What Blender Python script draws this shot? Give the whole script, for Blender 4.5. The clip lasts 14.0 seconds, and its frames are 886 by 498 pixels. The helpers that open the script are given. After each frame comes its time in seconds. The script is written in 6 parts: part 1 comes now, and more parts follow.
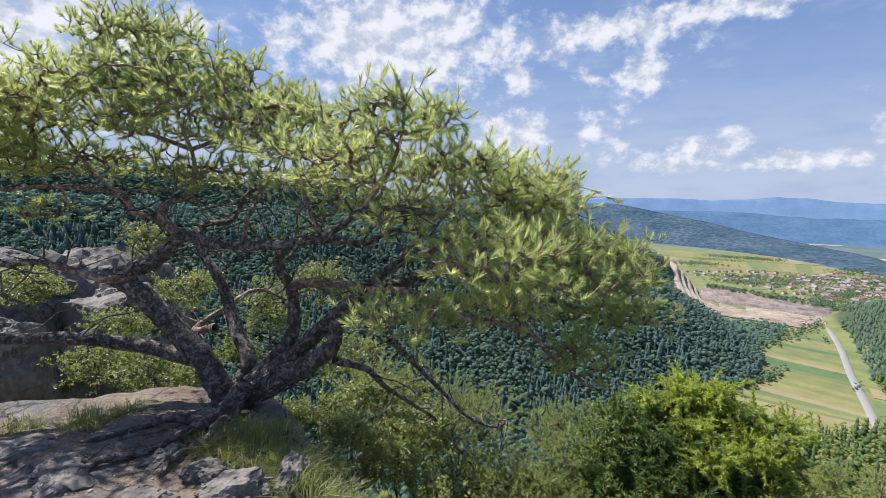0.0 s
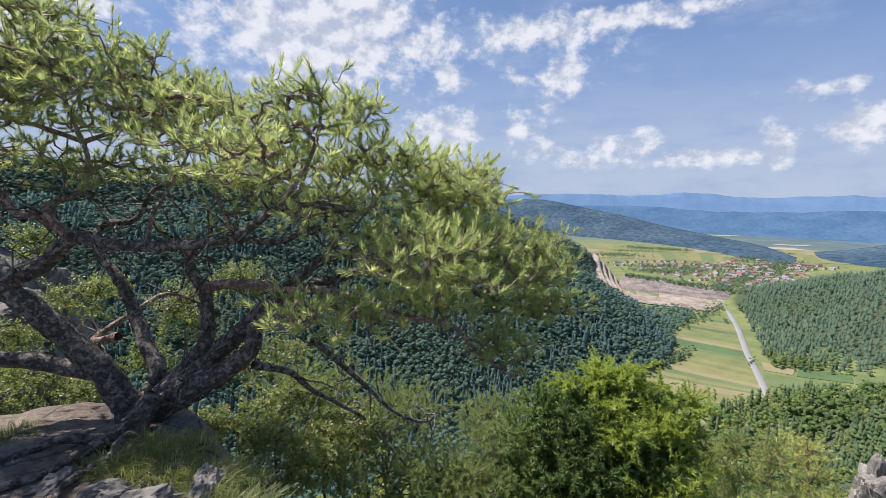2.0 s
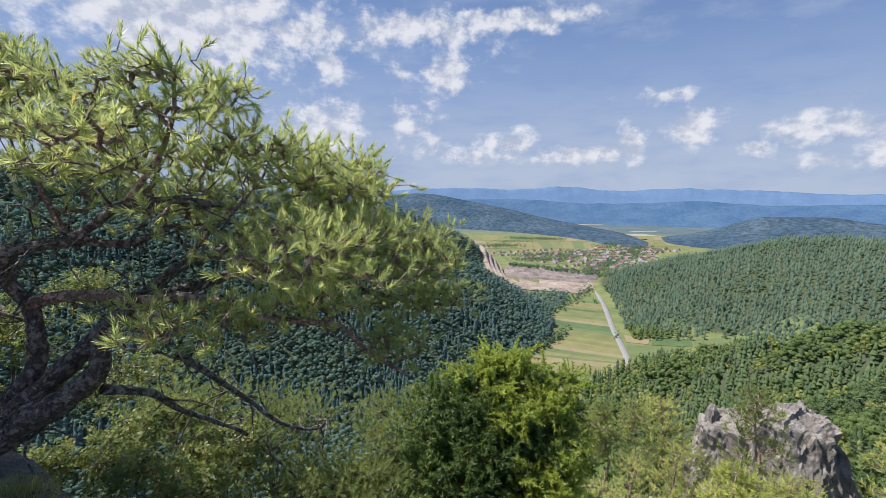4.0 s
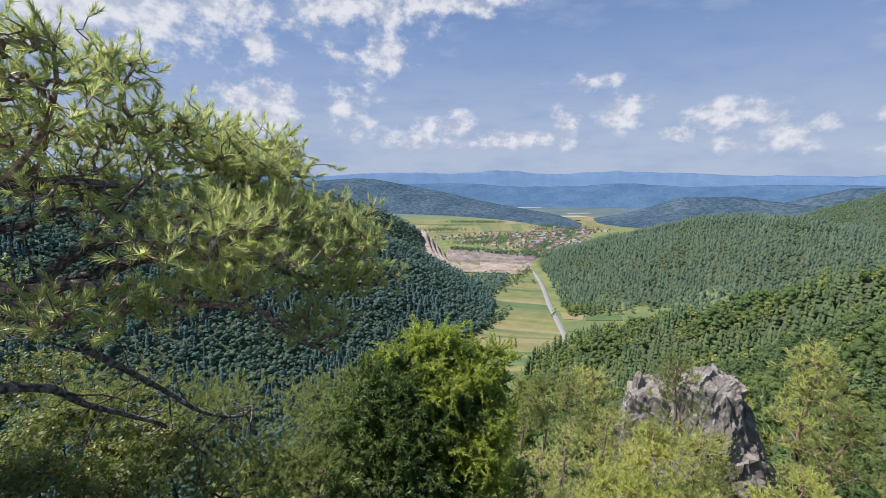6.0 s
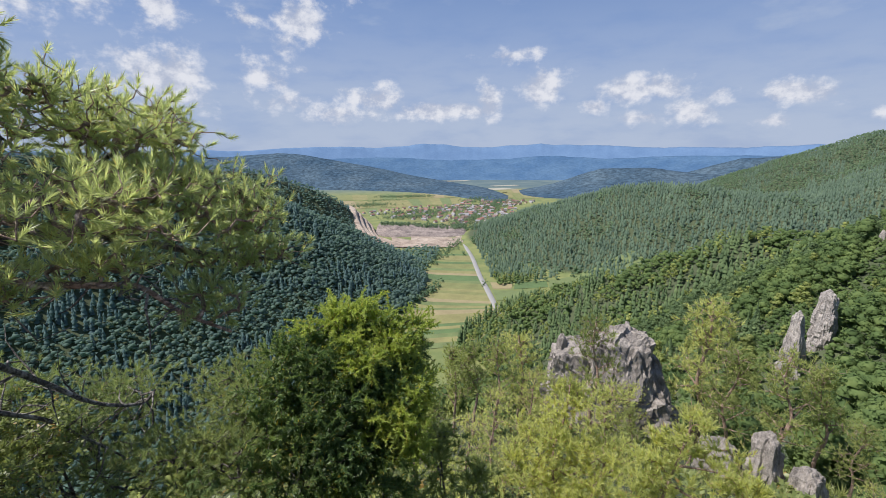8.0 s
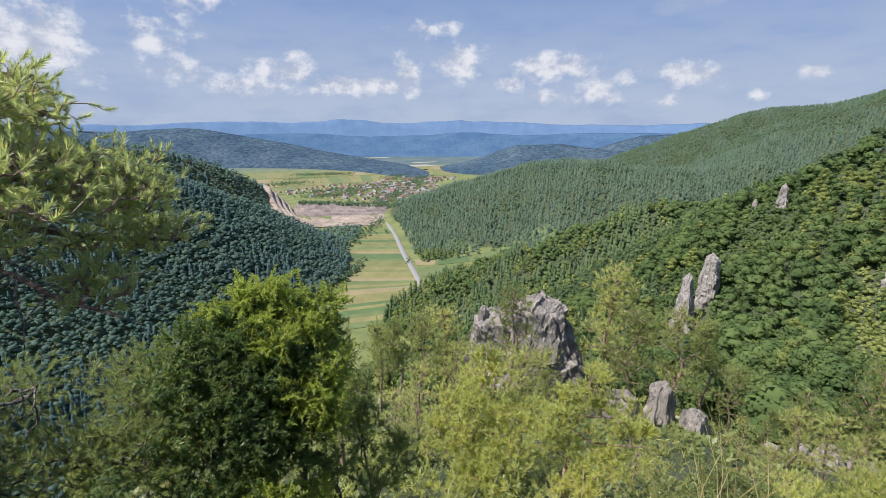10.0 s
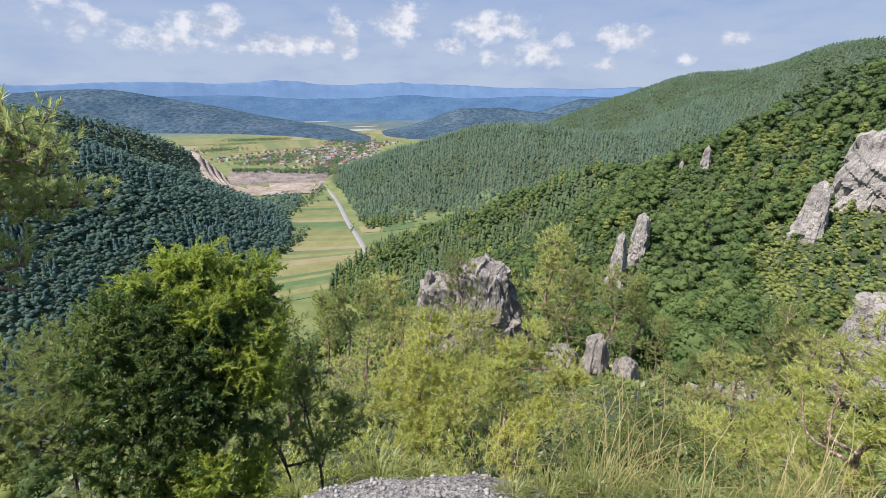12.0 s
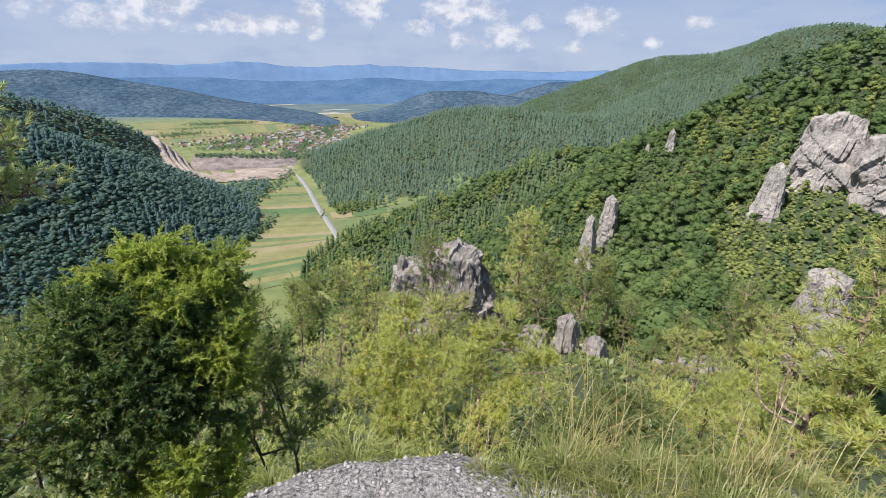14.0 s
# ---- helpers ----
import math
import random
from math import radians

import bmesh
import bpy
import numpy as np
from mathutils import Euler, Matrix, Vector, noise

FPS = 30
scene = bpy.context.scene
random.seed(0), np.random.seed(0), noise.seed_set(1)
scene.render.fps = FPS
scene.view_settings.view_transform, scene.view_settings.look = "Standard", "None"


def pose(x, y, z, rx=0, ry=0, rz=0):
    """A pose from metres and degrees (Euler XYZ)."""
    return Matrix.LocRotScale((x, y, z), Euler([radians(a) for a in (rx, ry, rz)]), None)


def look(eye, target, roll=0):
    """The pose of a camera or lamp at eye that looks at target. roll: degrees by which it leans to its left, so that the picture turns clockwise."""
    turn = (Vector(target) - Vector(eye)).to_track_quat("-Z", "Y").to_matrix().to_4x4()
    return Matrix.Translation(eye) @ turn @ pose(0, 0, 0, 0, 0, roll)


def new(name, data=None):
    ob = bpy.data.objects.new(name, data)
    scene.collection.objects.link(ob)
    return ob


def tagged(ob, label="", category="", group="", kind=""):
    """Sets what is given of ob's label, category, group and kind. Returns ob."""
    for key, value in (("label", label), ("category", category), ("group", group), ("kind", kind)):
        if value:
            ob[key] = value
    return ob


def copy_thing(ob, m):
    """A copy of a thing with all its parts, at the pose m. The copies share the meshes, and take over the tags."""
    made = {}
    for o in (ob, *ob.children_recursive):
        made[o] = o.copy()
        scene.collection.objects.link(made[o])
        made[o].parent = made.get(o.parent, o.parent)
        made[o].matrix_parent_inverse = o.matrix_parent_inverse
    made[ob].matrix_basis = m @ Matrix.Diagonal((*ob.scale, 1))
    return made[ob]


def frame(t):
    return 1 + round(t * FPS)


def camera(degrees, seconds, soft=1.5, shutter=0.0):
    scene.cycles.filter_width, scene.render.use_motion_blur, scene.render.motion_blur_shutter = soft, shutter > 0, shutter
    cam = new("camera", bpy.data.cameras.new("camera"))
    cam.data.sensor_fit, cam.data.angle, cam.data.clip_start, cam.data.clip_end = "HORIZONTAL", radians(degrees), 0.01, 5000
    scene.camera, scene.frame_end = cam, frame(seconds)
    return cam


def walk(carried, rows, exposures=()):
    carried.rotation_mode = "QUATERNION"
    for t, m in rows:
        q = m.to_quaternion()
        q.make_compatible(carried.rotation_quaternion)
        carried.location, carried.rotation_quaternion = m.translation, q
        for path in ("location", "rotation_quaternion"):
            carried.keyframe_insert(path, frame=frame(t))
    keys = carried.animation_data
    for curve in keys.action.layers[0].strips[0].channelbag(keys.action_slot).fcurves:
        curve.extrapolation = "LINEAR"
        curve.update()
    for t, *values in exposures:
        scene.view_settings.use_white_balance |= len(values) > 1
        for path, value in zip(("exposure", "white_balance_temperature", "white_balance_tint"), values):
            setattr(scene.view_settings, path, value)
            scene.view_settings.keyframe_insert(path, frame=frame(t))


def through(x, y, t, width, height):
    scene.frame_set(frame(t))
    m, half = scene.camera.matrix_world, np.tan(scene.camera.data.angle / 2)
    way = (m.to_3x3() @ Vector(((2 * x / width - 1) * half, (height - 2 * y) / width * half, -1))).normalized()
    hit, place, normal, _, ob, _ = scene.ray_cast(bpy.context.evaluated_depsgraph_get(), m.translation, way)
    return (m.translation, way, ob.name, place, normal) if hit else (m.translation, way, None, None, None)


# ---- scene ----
# ================= camera =================
cam = camera(88.04, 14.0, 0.75)
PATH = [
    (0, -0.059, -0.007, 1.602, 83.59, -1.24, 6.16),
    (0.5, -0.042, -0.004, 1.601, 83.56, -1.22, 4.14),
    (1, -0.025, 0.001, 1.598, 83.43, -1.22, 2.05),
    (1.5, -0.0, 0.0, 1.6, 83.31, -1.15, 0.01),
    (2, 0.013, -0.001, 1.602, 83.3, -1.02, -2.2),
    (2.5, 0.017, 0.023, 1.609, 83.33, -0.91, -5.44),
    (3, 0.011, 0.059, 1.605, 83.25, -0.91, -9.31),
    (3.5, 0.028, 0.098, 1.594, 83.1, -0.91, -13.24),
    (4, 0.053, 0.093, 1.587, 82.86, -0.6, -15.87),
    (6.5, 0.212, -0.051, 1.539, 80.25, -0.0, -25.3),
    (7, 0.25, -0.082, 1.524, 79.37, 0.2, -27.56),
    (7.5, 0.293, -0.114, 1.51, 78.54, 0.39, -29.85),
    (8, 0.328, -0.132, 1.51, 77.82, 0.37, -32.14),
    (10.5, 0.383, -0.354, 1.501, 74.0, -0.16, -44.06),
    (11, 0.408, -0.388, 1.491, 72.75, -0.26, -46.05),
    (11.5, 0.439, -0.392, 1.462, 71.3, -0.26, -47.91),
    (12, 0.438, -0.405, 1.464, 70.72, -0.38, -48.88),
    (12.5, 0.438, -0.424, 1.464, 70.03, -0.34, -50.0),
    (13, 0.443, -0.415, 1.466, 69.47, -0.47, -51.06),
    (13.5, 0.441, -0.405, 1.468, 69.05, -0.56, -51.87),
    (14, 0.437, -0.427, 1.475, 68.83, -0.65, -52.41),
]
walk(cam, [(t, pose(x, y, z, rx, ry, rz)) for t, x, y, z, rx, ry, rz in PATH],
     [(0, 0.60), (1.5, 0.55), (2.5, 0.49), (4, 0.42), (8, 0.38), (10.5, 0.44), (11.5, 0.5), (14, 0.52)])

# ================= sky, sun =================
SUN_AZ, SUN_EL = -68.0, 57.0


CLOUDS = [
    (-12.6, 17.8, 7.2, 3.9, 1.30),
    (-6.7, 19.9, 6.0, 2.2, 1.00),
    (-15.2, 14.1, 3.2, 1.5, 1.00),
    (-17.7, 12.7, 3.8, 1.2, 0.90),
    (-2.7, 17.2, 10.1, 1.6, 0.90),
    (13.9, 18.5, 8.5, 1.6, 0.95),
    (22.3, 19.2, 8.1, 1.2, 0.90),
    (29.7, 19.3, 4.8, 0.8, 0.80),
    (-24.6, 17.5, 2.8, 1.8, 0.80),
    (-33.3, 17.0, 3.4, 1.5, 0.80),
    (2.5, 14.3, 2.4, 2.7, 0.80),
    (-1.3, 14.0, 2.0, 1.5, 0.60),
    (10.2, 13.7, 1.6, 0.9, 0.80),
    (16.6, 14.0, 2.3, 1.6, 1.00),
    (14.5, 11.7, 1.8, 2.0, 0.70),
    (11.8, 7.8, 2.7, 2.2, 0.70),
    (2.0, 7.3, 3.4, 2.2, 1.10),
    (13.6, 5.5, 2.9, 1.2, 0.70),
    (16.0, 8.9, 1.3, 0.6, 0.70),
    (24.3, 6.1, 2.8, 1.0, 1.00),
    (20.3, 4.3, 3.6, 1.0, 0.90),
    (32.4, 4.7, 4.5, 0.8, 1.00),
    (37.6, 5.9, 1.3, 1.5, 1.00),
    (40.3, 10.5, 3.0, 0.8, 0.75),
    (-39.8, 14.6, 4.6, 3.6, 0.90),
    (-46.5, 9.6, 4.2, 3.5, 0.90),
    (-47.6, 13.5, 4.9, 3.6, 1.20),
    (-43.9, 16.7, 3.5, 1.8, 1.00),
    (12.5, 9.2, 1.4, 1.9, 0.50),
    (44.1, 7.1, 1.8, 1.3, 1.10),
    (54.5, 6.4, 3.3, 1.0, 1.10),
    (59.4, 3.6, 2.2, 1.2, 0.90),
    (55.0, 3.4, 2.5, 0.7, 0.80),
    (49.7, 4.7, 1.8, 0.7, 0.80),
    (68.6, 5.3, 2.1, 0.8, 1.10),
    (79.1, 5.0, 1.2, 0.5, 1.00),
    (66.6, 2.6, 2.0, 0.7, 0.70),
    (61.7, 5.1, 2.4, 1.5, 0.60),
    (75.1, 3.0, 1.0, 0.6, 0.60),
]


def build_sky():
    w = bpy.data.worlds.new("sky")
    scene.world = w
    w.use_nodes = True
    nt = w.node_tree
    nt.nodes.clear()
    N, L = nt.nodes.new, nt.links.new
    out, bg = N("ShaderNodeOutputWorld"), N("ShaderNodeBackground")
    sky = N("ShaderNodeTexSky")
    sky.sky_type, sky.sun_disc = "NISHITA", False
    sky.sun_elevation, sky.sun_rotation = radians(SUN_EL), radians(SUN_AZ)
    sky.altitude, sky.air_density, sky.dust_density, sky.ozone_density = 500, 1.0, 0.45, 1.6
    co = N("ShaderNodeTexCoord")
    sep = N("ShaderNodeSeparateXYZ")
    L(co.outputs["Generated"], sep.inputs[0])

    def math1(op, a, b=None):
        n = N("ShaderNodeMath")
        n.operation = op
        for k, v in enumerate((a, b)):
            if v is None:
                continue
            if isinstance(v, (int, float)):
                n.inputs[k].default_value = v
            else:
                L(v, n.inputs[k])
        return n.outputs[0]

    az = math1("MULTIPLY", math1("ARCTAN2", sep.outputs[0], sep.outputs[1]), 180 / math.pi)
    el = math1("MULTIPLY", math1("ARCSINE", sep.outputs[2]), 180 / math.pi)
    pos = N("ShaderNodeCombineXYZ")
    L(az, pos.inputs[0]), L(el, pos.inputs[1])

    def fbm(scale, detail, shift, rough=0.6, stretch=1.0):
        m = N("ShaderNodeMapping")
        m.inputs["Location"].default_value = shift
        m.inputs["Scale"].default_value = (1, stretch, 1)
        L(pos.outputs[0], m.inputs[0])
        n = N("ShaderNodeTexNoise")
        n.inputs["Scale"].default_value, n.inputs["Detail"].default_value, n.inputs["Roughness"].default_value = scale, detail, rough
        L(m.outputs[0], n.inputs["Vector"])
        return n.outputs["Fac"]

    puff, puff_up = fbm(0.33, 7, (0, 0, 0), 0.62, 1.25), fbm(0.33, 7, (0.9, -1.4, 0), 0.62, 1.25)
    # heaped clouds: azimuth, elevation, half width, half height in degrees, weight
    heaps = CLOUDS
    dens = None
    for a, e, rw, rh, k in heaps:
        sub, mul, ln = N("ShaderNodeVectorMath"), N("ShaderNodeVectorMath"), N("ShaderNodeVectorMath")
        sub.operation, mul.operation, ln.operation = "SUBTRACT", "MULTIPLY", "LENGTH"
        L(pos.outputs[0], sub.inputs[0])
        sub.inputs[1].default_value = (a, e, 0)
        L(sub.outputs[0], mul.inputs[0])
        mul.inputs[1].default_value = (0.6 / rw, 0.58 / rh, 0)
        L(mul.outputs[0], ln.inputs[0])
        d = math1("SUBTRACT", k, ln.outputs["Value"])
        dens = d if dens is None else math1("MAXIMUM", dens, d)
    edge = math1("ADD", dens, math1("MULTIPLY", math1("SUBTRACT", puff, 0.5), 2.6))

    def ramp(v, lo, hi, a=0.0, b=1.0):
        n = N("ShaderNodeMapRange")
        n.interpolation_type = "SMOOTHSTEP"
        for k, x in zip((1, 2, 3, 4), (lo, hi, a, b)):
            n.inputs[k].default_value = x
        L(v, n.inputs[0])
        return n.outputs[0]

    heap = ramp(edge, 0.0, 0.8)
    # thin veils: broken high cloud everywhere, thicker low over the horizon
    veil_n = fbm(0.085, 6, (31, 7, 0), 0.6, 2.6)
    veil = math1("MULTIPLY", ramp(veil_n, 0.42, 0.80), ramp(el, 45, 8, 0.25, 0.6))
    low = math1("MULTIPLY", ramp(el, 20, 0, 0.0, 0.9), ramp(fbm(0.13, 5, (3, 50, 0), 0.55, 3.0), 0.25, 0.6, 0.55, 1.0))
    veil = math1("MAXIMUM", veil, low)
    # an even summer haze under it all, thinner overhead
    haze = N("ShaderNodeMix")
    haze.data_type = "RGBA"
    haze.inputs[7].default_value = (2.15, 3.35, 6.4, 1)
    L(ramp(el, 30, 6, 0.3, 0.85), haze.inputs[0])
    # body of a heap: bright where it faces the sun, grey below and inside
    relief = ramp(math1("SUBTRACT", puff, puff_up), -0.16, 0.14)
    mix1, mix2, mix3 = N("ShaderNodeMix"), N("ShaderNodeMix"), N("ShaderNodeMix")
    for m in (mix1, mix2, mix3):
        m.data_type = "RGBA"
    mix3.inputs[6].default_value = (4.9, 5.4, 6.8, 1)
    mix3.inputs[7].default_value = (8.5, 8.6, 9.2, 1)
    tint = N("ShaderNodeMix")
    tint.data_type, tint.blend_type = "RGBA", "MULTIPLY"
    tint.inputs[0].default_value, tint.inputs[7].default_value = 1.0, (1.02, 1.04, 1.14, 1)
    L(sky.outputs[0], tint.inputs[6])
    L(relief, mix3.inputs[0])
    L(tint.outputs[2], haze.inputs[6])
    L(veil, mix1.inputs[0]), L(haze.outputs[2], mix1.inputs[6])
    mix1.inputs[7].default_value = (4.9, 5.7, 7.25, 1)
    L(math1("MULTIPLY", heap, 0.9), mix2.inputs[0]), L(mix1.outputs[2], mix2.inputs[6]), L(mix3.outputs[2], mix2.inputs[7])
    L(mix2.outputs[2], bg.inputs[0])
    bg.inputs[1].default_value = 0.072
    L(bg.outputs[0], out.inputs[0])



build_sky()
sun = new("sun", bpy.data.lights.new("sun", "SUN"))
sun.data.energy, sun.data.angle, sun.data.color = 5.0, radians(0.6), (1.0, 0.925, 0.87)
a, e = radians(SUN_AZ), radians(SUN_EL)
sun.matrix_world = look((0, 0, 0), (-math.sin(a) * math.cos(e), -math.cos(a) * math.cos(e), -math.sin(e)))

# ================= materials =================
def material(name):
    m = bpy.data.materials.new(name)
    m.use_nodes = True
    nt = m.node_tree
    return m, nt, nt.nodes["Principled BSDF"], nt.nodes["Material Output"]


def node(nt, kind, values=(), **props):
    n = nt.nodes.new(kind)
    for k, v in props.items():
        setattr_safe(n, k, v)
    for k, v in values:
        n.inputs[k].default_value = v
    return n


def setattr_safe(n, k, v):
    if k == "operation":
        n.operation = v
    elif k == "data_type":
        n.data_type = v
    elif k == "blend_type":
        n.blend_type = v
    elif k == "feature":
        n.feature = v
    elif k == "noise_type":
        n.noise_type = v
    elif k == "interpolation_type":
        n.interpolation_type = v


def tex(nt, scale, detail=4, rough=0.6, kind="ShaderNodeTexNoise", vec=None):
    n = node(nt, kind, [("Scale", scale)])
    if kind == "ShaderNodeTexNoise":
        n.inputs["Detail"].default_value, n.inputs["Roughness"].default_value = detail, rough
    if vec is None:
        geo = nt.nodes.get("place") or nt.nodes.new("ShaderNodeNewGeometry")
        geo.name = "place"
        vec = geo.outputs["Position"]
    nt.links.new(vec, n.inputs["Vector"])
    return n


def colors(nt, fac, stops):
    r = nt.nodes.new("ShaderNodeValToRGB")
    el = r.color_ramp.elements
    while len(el) < len(stops):
        el.new(0.5)
    for k, (p, c) in zip(el, stops):
        k.position, k.color = p, (*c, 1)
    nt.links.new(fac, r.inputs[0])
    return r.outputs[0]


def blend(nt, fac, a, b, kind="MIX"):
    m = node(nt, "ShaderNodeMix", data_type="RGBA", blend_type=kind)
    for k, v in ((0, fac), (6, a), (7, b)):
        if isinstance(v, float):
            m.inputs[k].default_value = v
        elif isinstance(v, tuple):
            m.inputs[k].default_value = (*v, 1)
        else:
            nt.links.new(v, m.inputs[k])
    return m.outputs[2]


def step(nt, v, lo, hi):
    n = node(nt, "ShaderNodeMapRange", [(1, lo), (2, hi)], interpolation_type="SMOOTHSTEP")
    nt.links.new(v, n.inputs[0])
    return n.outputs[0]


def bump(nt, bsdf, height, strength, distance):
    b = node(nt, "ShaderNodeBump", [("Strength", strength), ("Distance", distance)])
    nt.links.new(height, b.inputs["Height"])
    nt.links.new(b.outputs[0], bsdf.inputs["Normal"])


def foliage(name, dark, mid, light, patch, through=0.35, odd=None, gloss=0.45, shine=0.5):
    """Leaves or needles: tint by piece and by patch of the place, part of the light passes through."""
    m, nt, b, out = material(name)
    geo = nt.nodes.new("ShaderNodeNewGeometry")
    geo.name = "place"
    c1 = colors(nt, geo.outputs["Random Per Island"], [(0.0, dark), (0.5, mid), (1.0, light)])
    n = tex(nt, patch, 3)
    c2 = colors(nt, n.outputs["Fac"], [(0.3, dark), (0.5, mid), (0.72, light)])
    c = blend(nt, 0.78 if gloss > 0.8 else 0.55, c1, c2)
    if odd:
        pick = step(nt, geo.outputs["Random Per Island"], 0.955, 0.965)
        c = blend(nt, pick, c, odd)
    nt.links.new(c, b.inputs["Base Color"])
    b.inputs["Roughness"].default_value = gloss
    b.inputs["Specular IOR Level"].default_value = shine
    tr = nt.nodes.new("ShaderNodeBsdfTranslucent")
    warm = blend(nt, 1.0, c, (1.0, 0.98, 0.74), "MULTIPLY")
    bright = blend(nt, 1.0, warm, (1.9, 1.9, 1.9), "MULTIPLY")
    nt.links.new(bright, tr.inputs[0])
    mx = nt.nodes.new("ShaderNodeMixShader")
    mx.inputs[0].default_value = through
    nt.links.new(b.outputs[0], mx.inputs[1]), nt.links.new(tr.outputs[0], mx.inputs[2])
    nt.links.new(mx.outputs[0], out.inputs[0])
    return m


def stone(name, base, dark, light, scale=1.0, rough=0.9):
    m, nt, b, out = material(name)
    big, fine = tex(nt, 0.6 * scale, 5, 0.65), tex(nt, 7 * scale, 6, 0.7)
    c = colors(nt, big.outputs["Fac"], [(0.3, dark), (0.5, base), (0.7, light)])
    g = colors(nt, fine.outputs["Fac"], [(0.3, (0.55, 0.55, 0.55)), (0.6, (1.05, 1.05, 1.03))])
    c = blend(nt, 1.0, c, g, "MULTIPLY")
    crack = tex(nt, 1.3 * scale, kind="ShaderNodeTexVoronoi")
    crack.feature = "DISTANCE_TO_EDGE"
    warp = tex(nt, 2.2 * scale, 4)
    geo = nt.nodes["place"]
    add = node(nt, "ShaderNodeMix", [(0, 0.35)], data_type="VECTOR")
    nt.links.new(geo.outputs["Position"], add.inputs[4]), nt.links.new(warp.outputs["Color"], add.inputs[5])
    nt.links.new(add.outputs[1], crack.inputs["Vector"])
    line = step(nt, crack.outputs[0], 0.0, 0.05)
    c = blend(nt, line, blend(nt, 0.3, c, tuple(0.35 * x for x in dark)), c)
    nt.links.new(c, b.inputs["Base Color"])
    b.inputs["Roughness"].default_value = rough
    h = blend(nt, 0.6, fine.outputs["Fac"], line)
    bump(nt, b, h, 0.7, 0.12 / scale)
    return m


def cliff_stone(name, base, dark, light, scale):
    """Bare rock face: fine grain, long upright water streaks, a few slanting joints."""
    m, nt, b, out = material(name)
    geo = nt.nodes.new("ShaderNodeNewGeometry")
    geo.name = "place"
    sq = node(nt, "ShaderNodeMapping", [("Scale", (1.0, 1.0, 0.4))])
    nt.links.new(geo.outputs["Position"], sq.inputs[0])
    tilt = node(nt, "ShaderNodeMapping", [("Scale", (0.35, 0.35, 1.0)), ("Rotation", (0.5, 0.35, 0.0))])
    nt.links.new(geo.outputs["Position"], tilt.inputs[0])
    big, streak, fine = tex(nt, 0.25 * scale, 6, 0.65), tex(nt, 1.1 * scale, 7, 0.7, vec=sq.outputs[0]), tex(nt, 4 * scale, 6, 0.75)
    joint = tex(nt, 0.8 * scale, 7, 0.7, vec=tilt.outputs[0])
    c = colors(nt, big.outputs["Fac"], [(0.3, dark), (0.48, base), (0.68, light)])
    c = blend(nt, 0.8, c, colors(nt, streak.outputs["Fac"], [(0.32, (0.45, 0.44, 0.43)), (0.5, (0.95, 0.94, 0.93)), (0.7, (1.2, 1.18, 1.15))]), "MULTIPLY")
    c = blend(nt, 0.7, c, colors(nt, fine.outputs["Fac"], [(0.32, (0.55, 0.55, 0.55)), (0.6, (1.1, 1.1, 1.1))]), "MULTIPLY")
    c = blend(nt, 0.5, c, colors(nt, joint.outputs["Fac"], [(0.36, (0.5, 0.49, 0.48)), (0.46, (1, 1, 1))]), "MULTIPLY")
    nt.links.new(c, b.inputs["Base Color"])
    b.inputs["Roughness"].default_value = 0.92
    bump(nt, b, blend(nt, 0.5, blend(nt, 0.5, streak.outputs["Fac"], joint.outputs["Fac"]), fine.outputs["Fac"]), 0.9, 0.6 / scale)
    return m


def plain(name, col, vary=0.25, scale=1.0, rough=0.8):
    m, nt, b, out = material(name)
    n, n2 = tex(nt, scale, 5), tex(nt, scale * 9, 3)
    k0, k1 = tuple(x * (1 - vary) for x in col), tuple(min(1, x * (1 + vary)) for x in col)
    c = colors(nt, n.outputs["Fac"], [(0.3, k0), (0.7, k1)])
    c = blend(nt, 0.3, c, colors(nt, n2.outputs["Fac"], [(0.3, k0), (0.7, k1)]))
    nt.links.new(c, b.inputs["Base Color"])
    b.inputs["Roughness"].default_value = rough
    bump(nt, b, n2.outputs["Fac"], 0.3, 0.05 / scale)
    return m


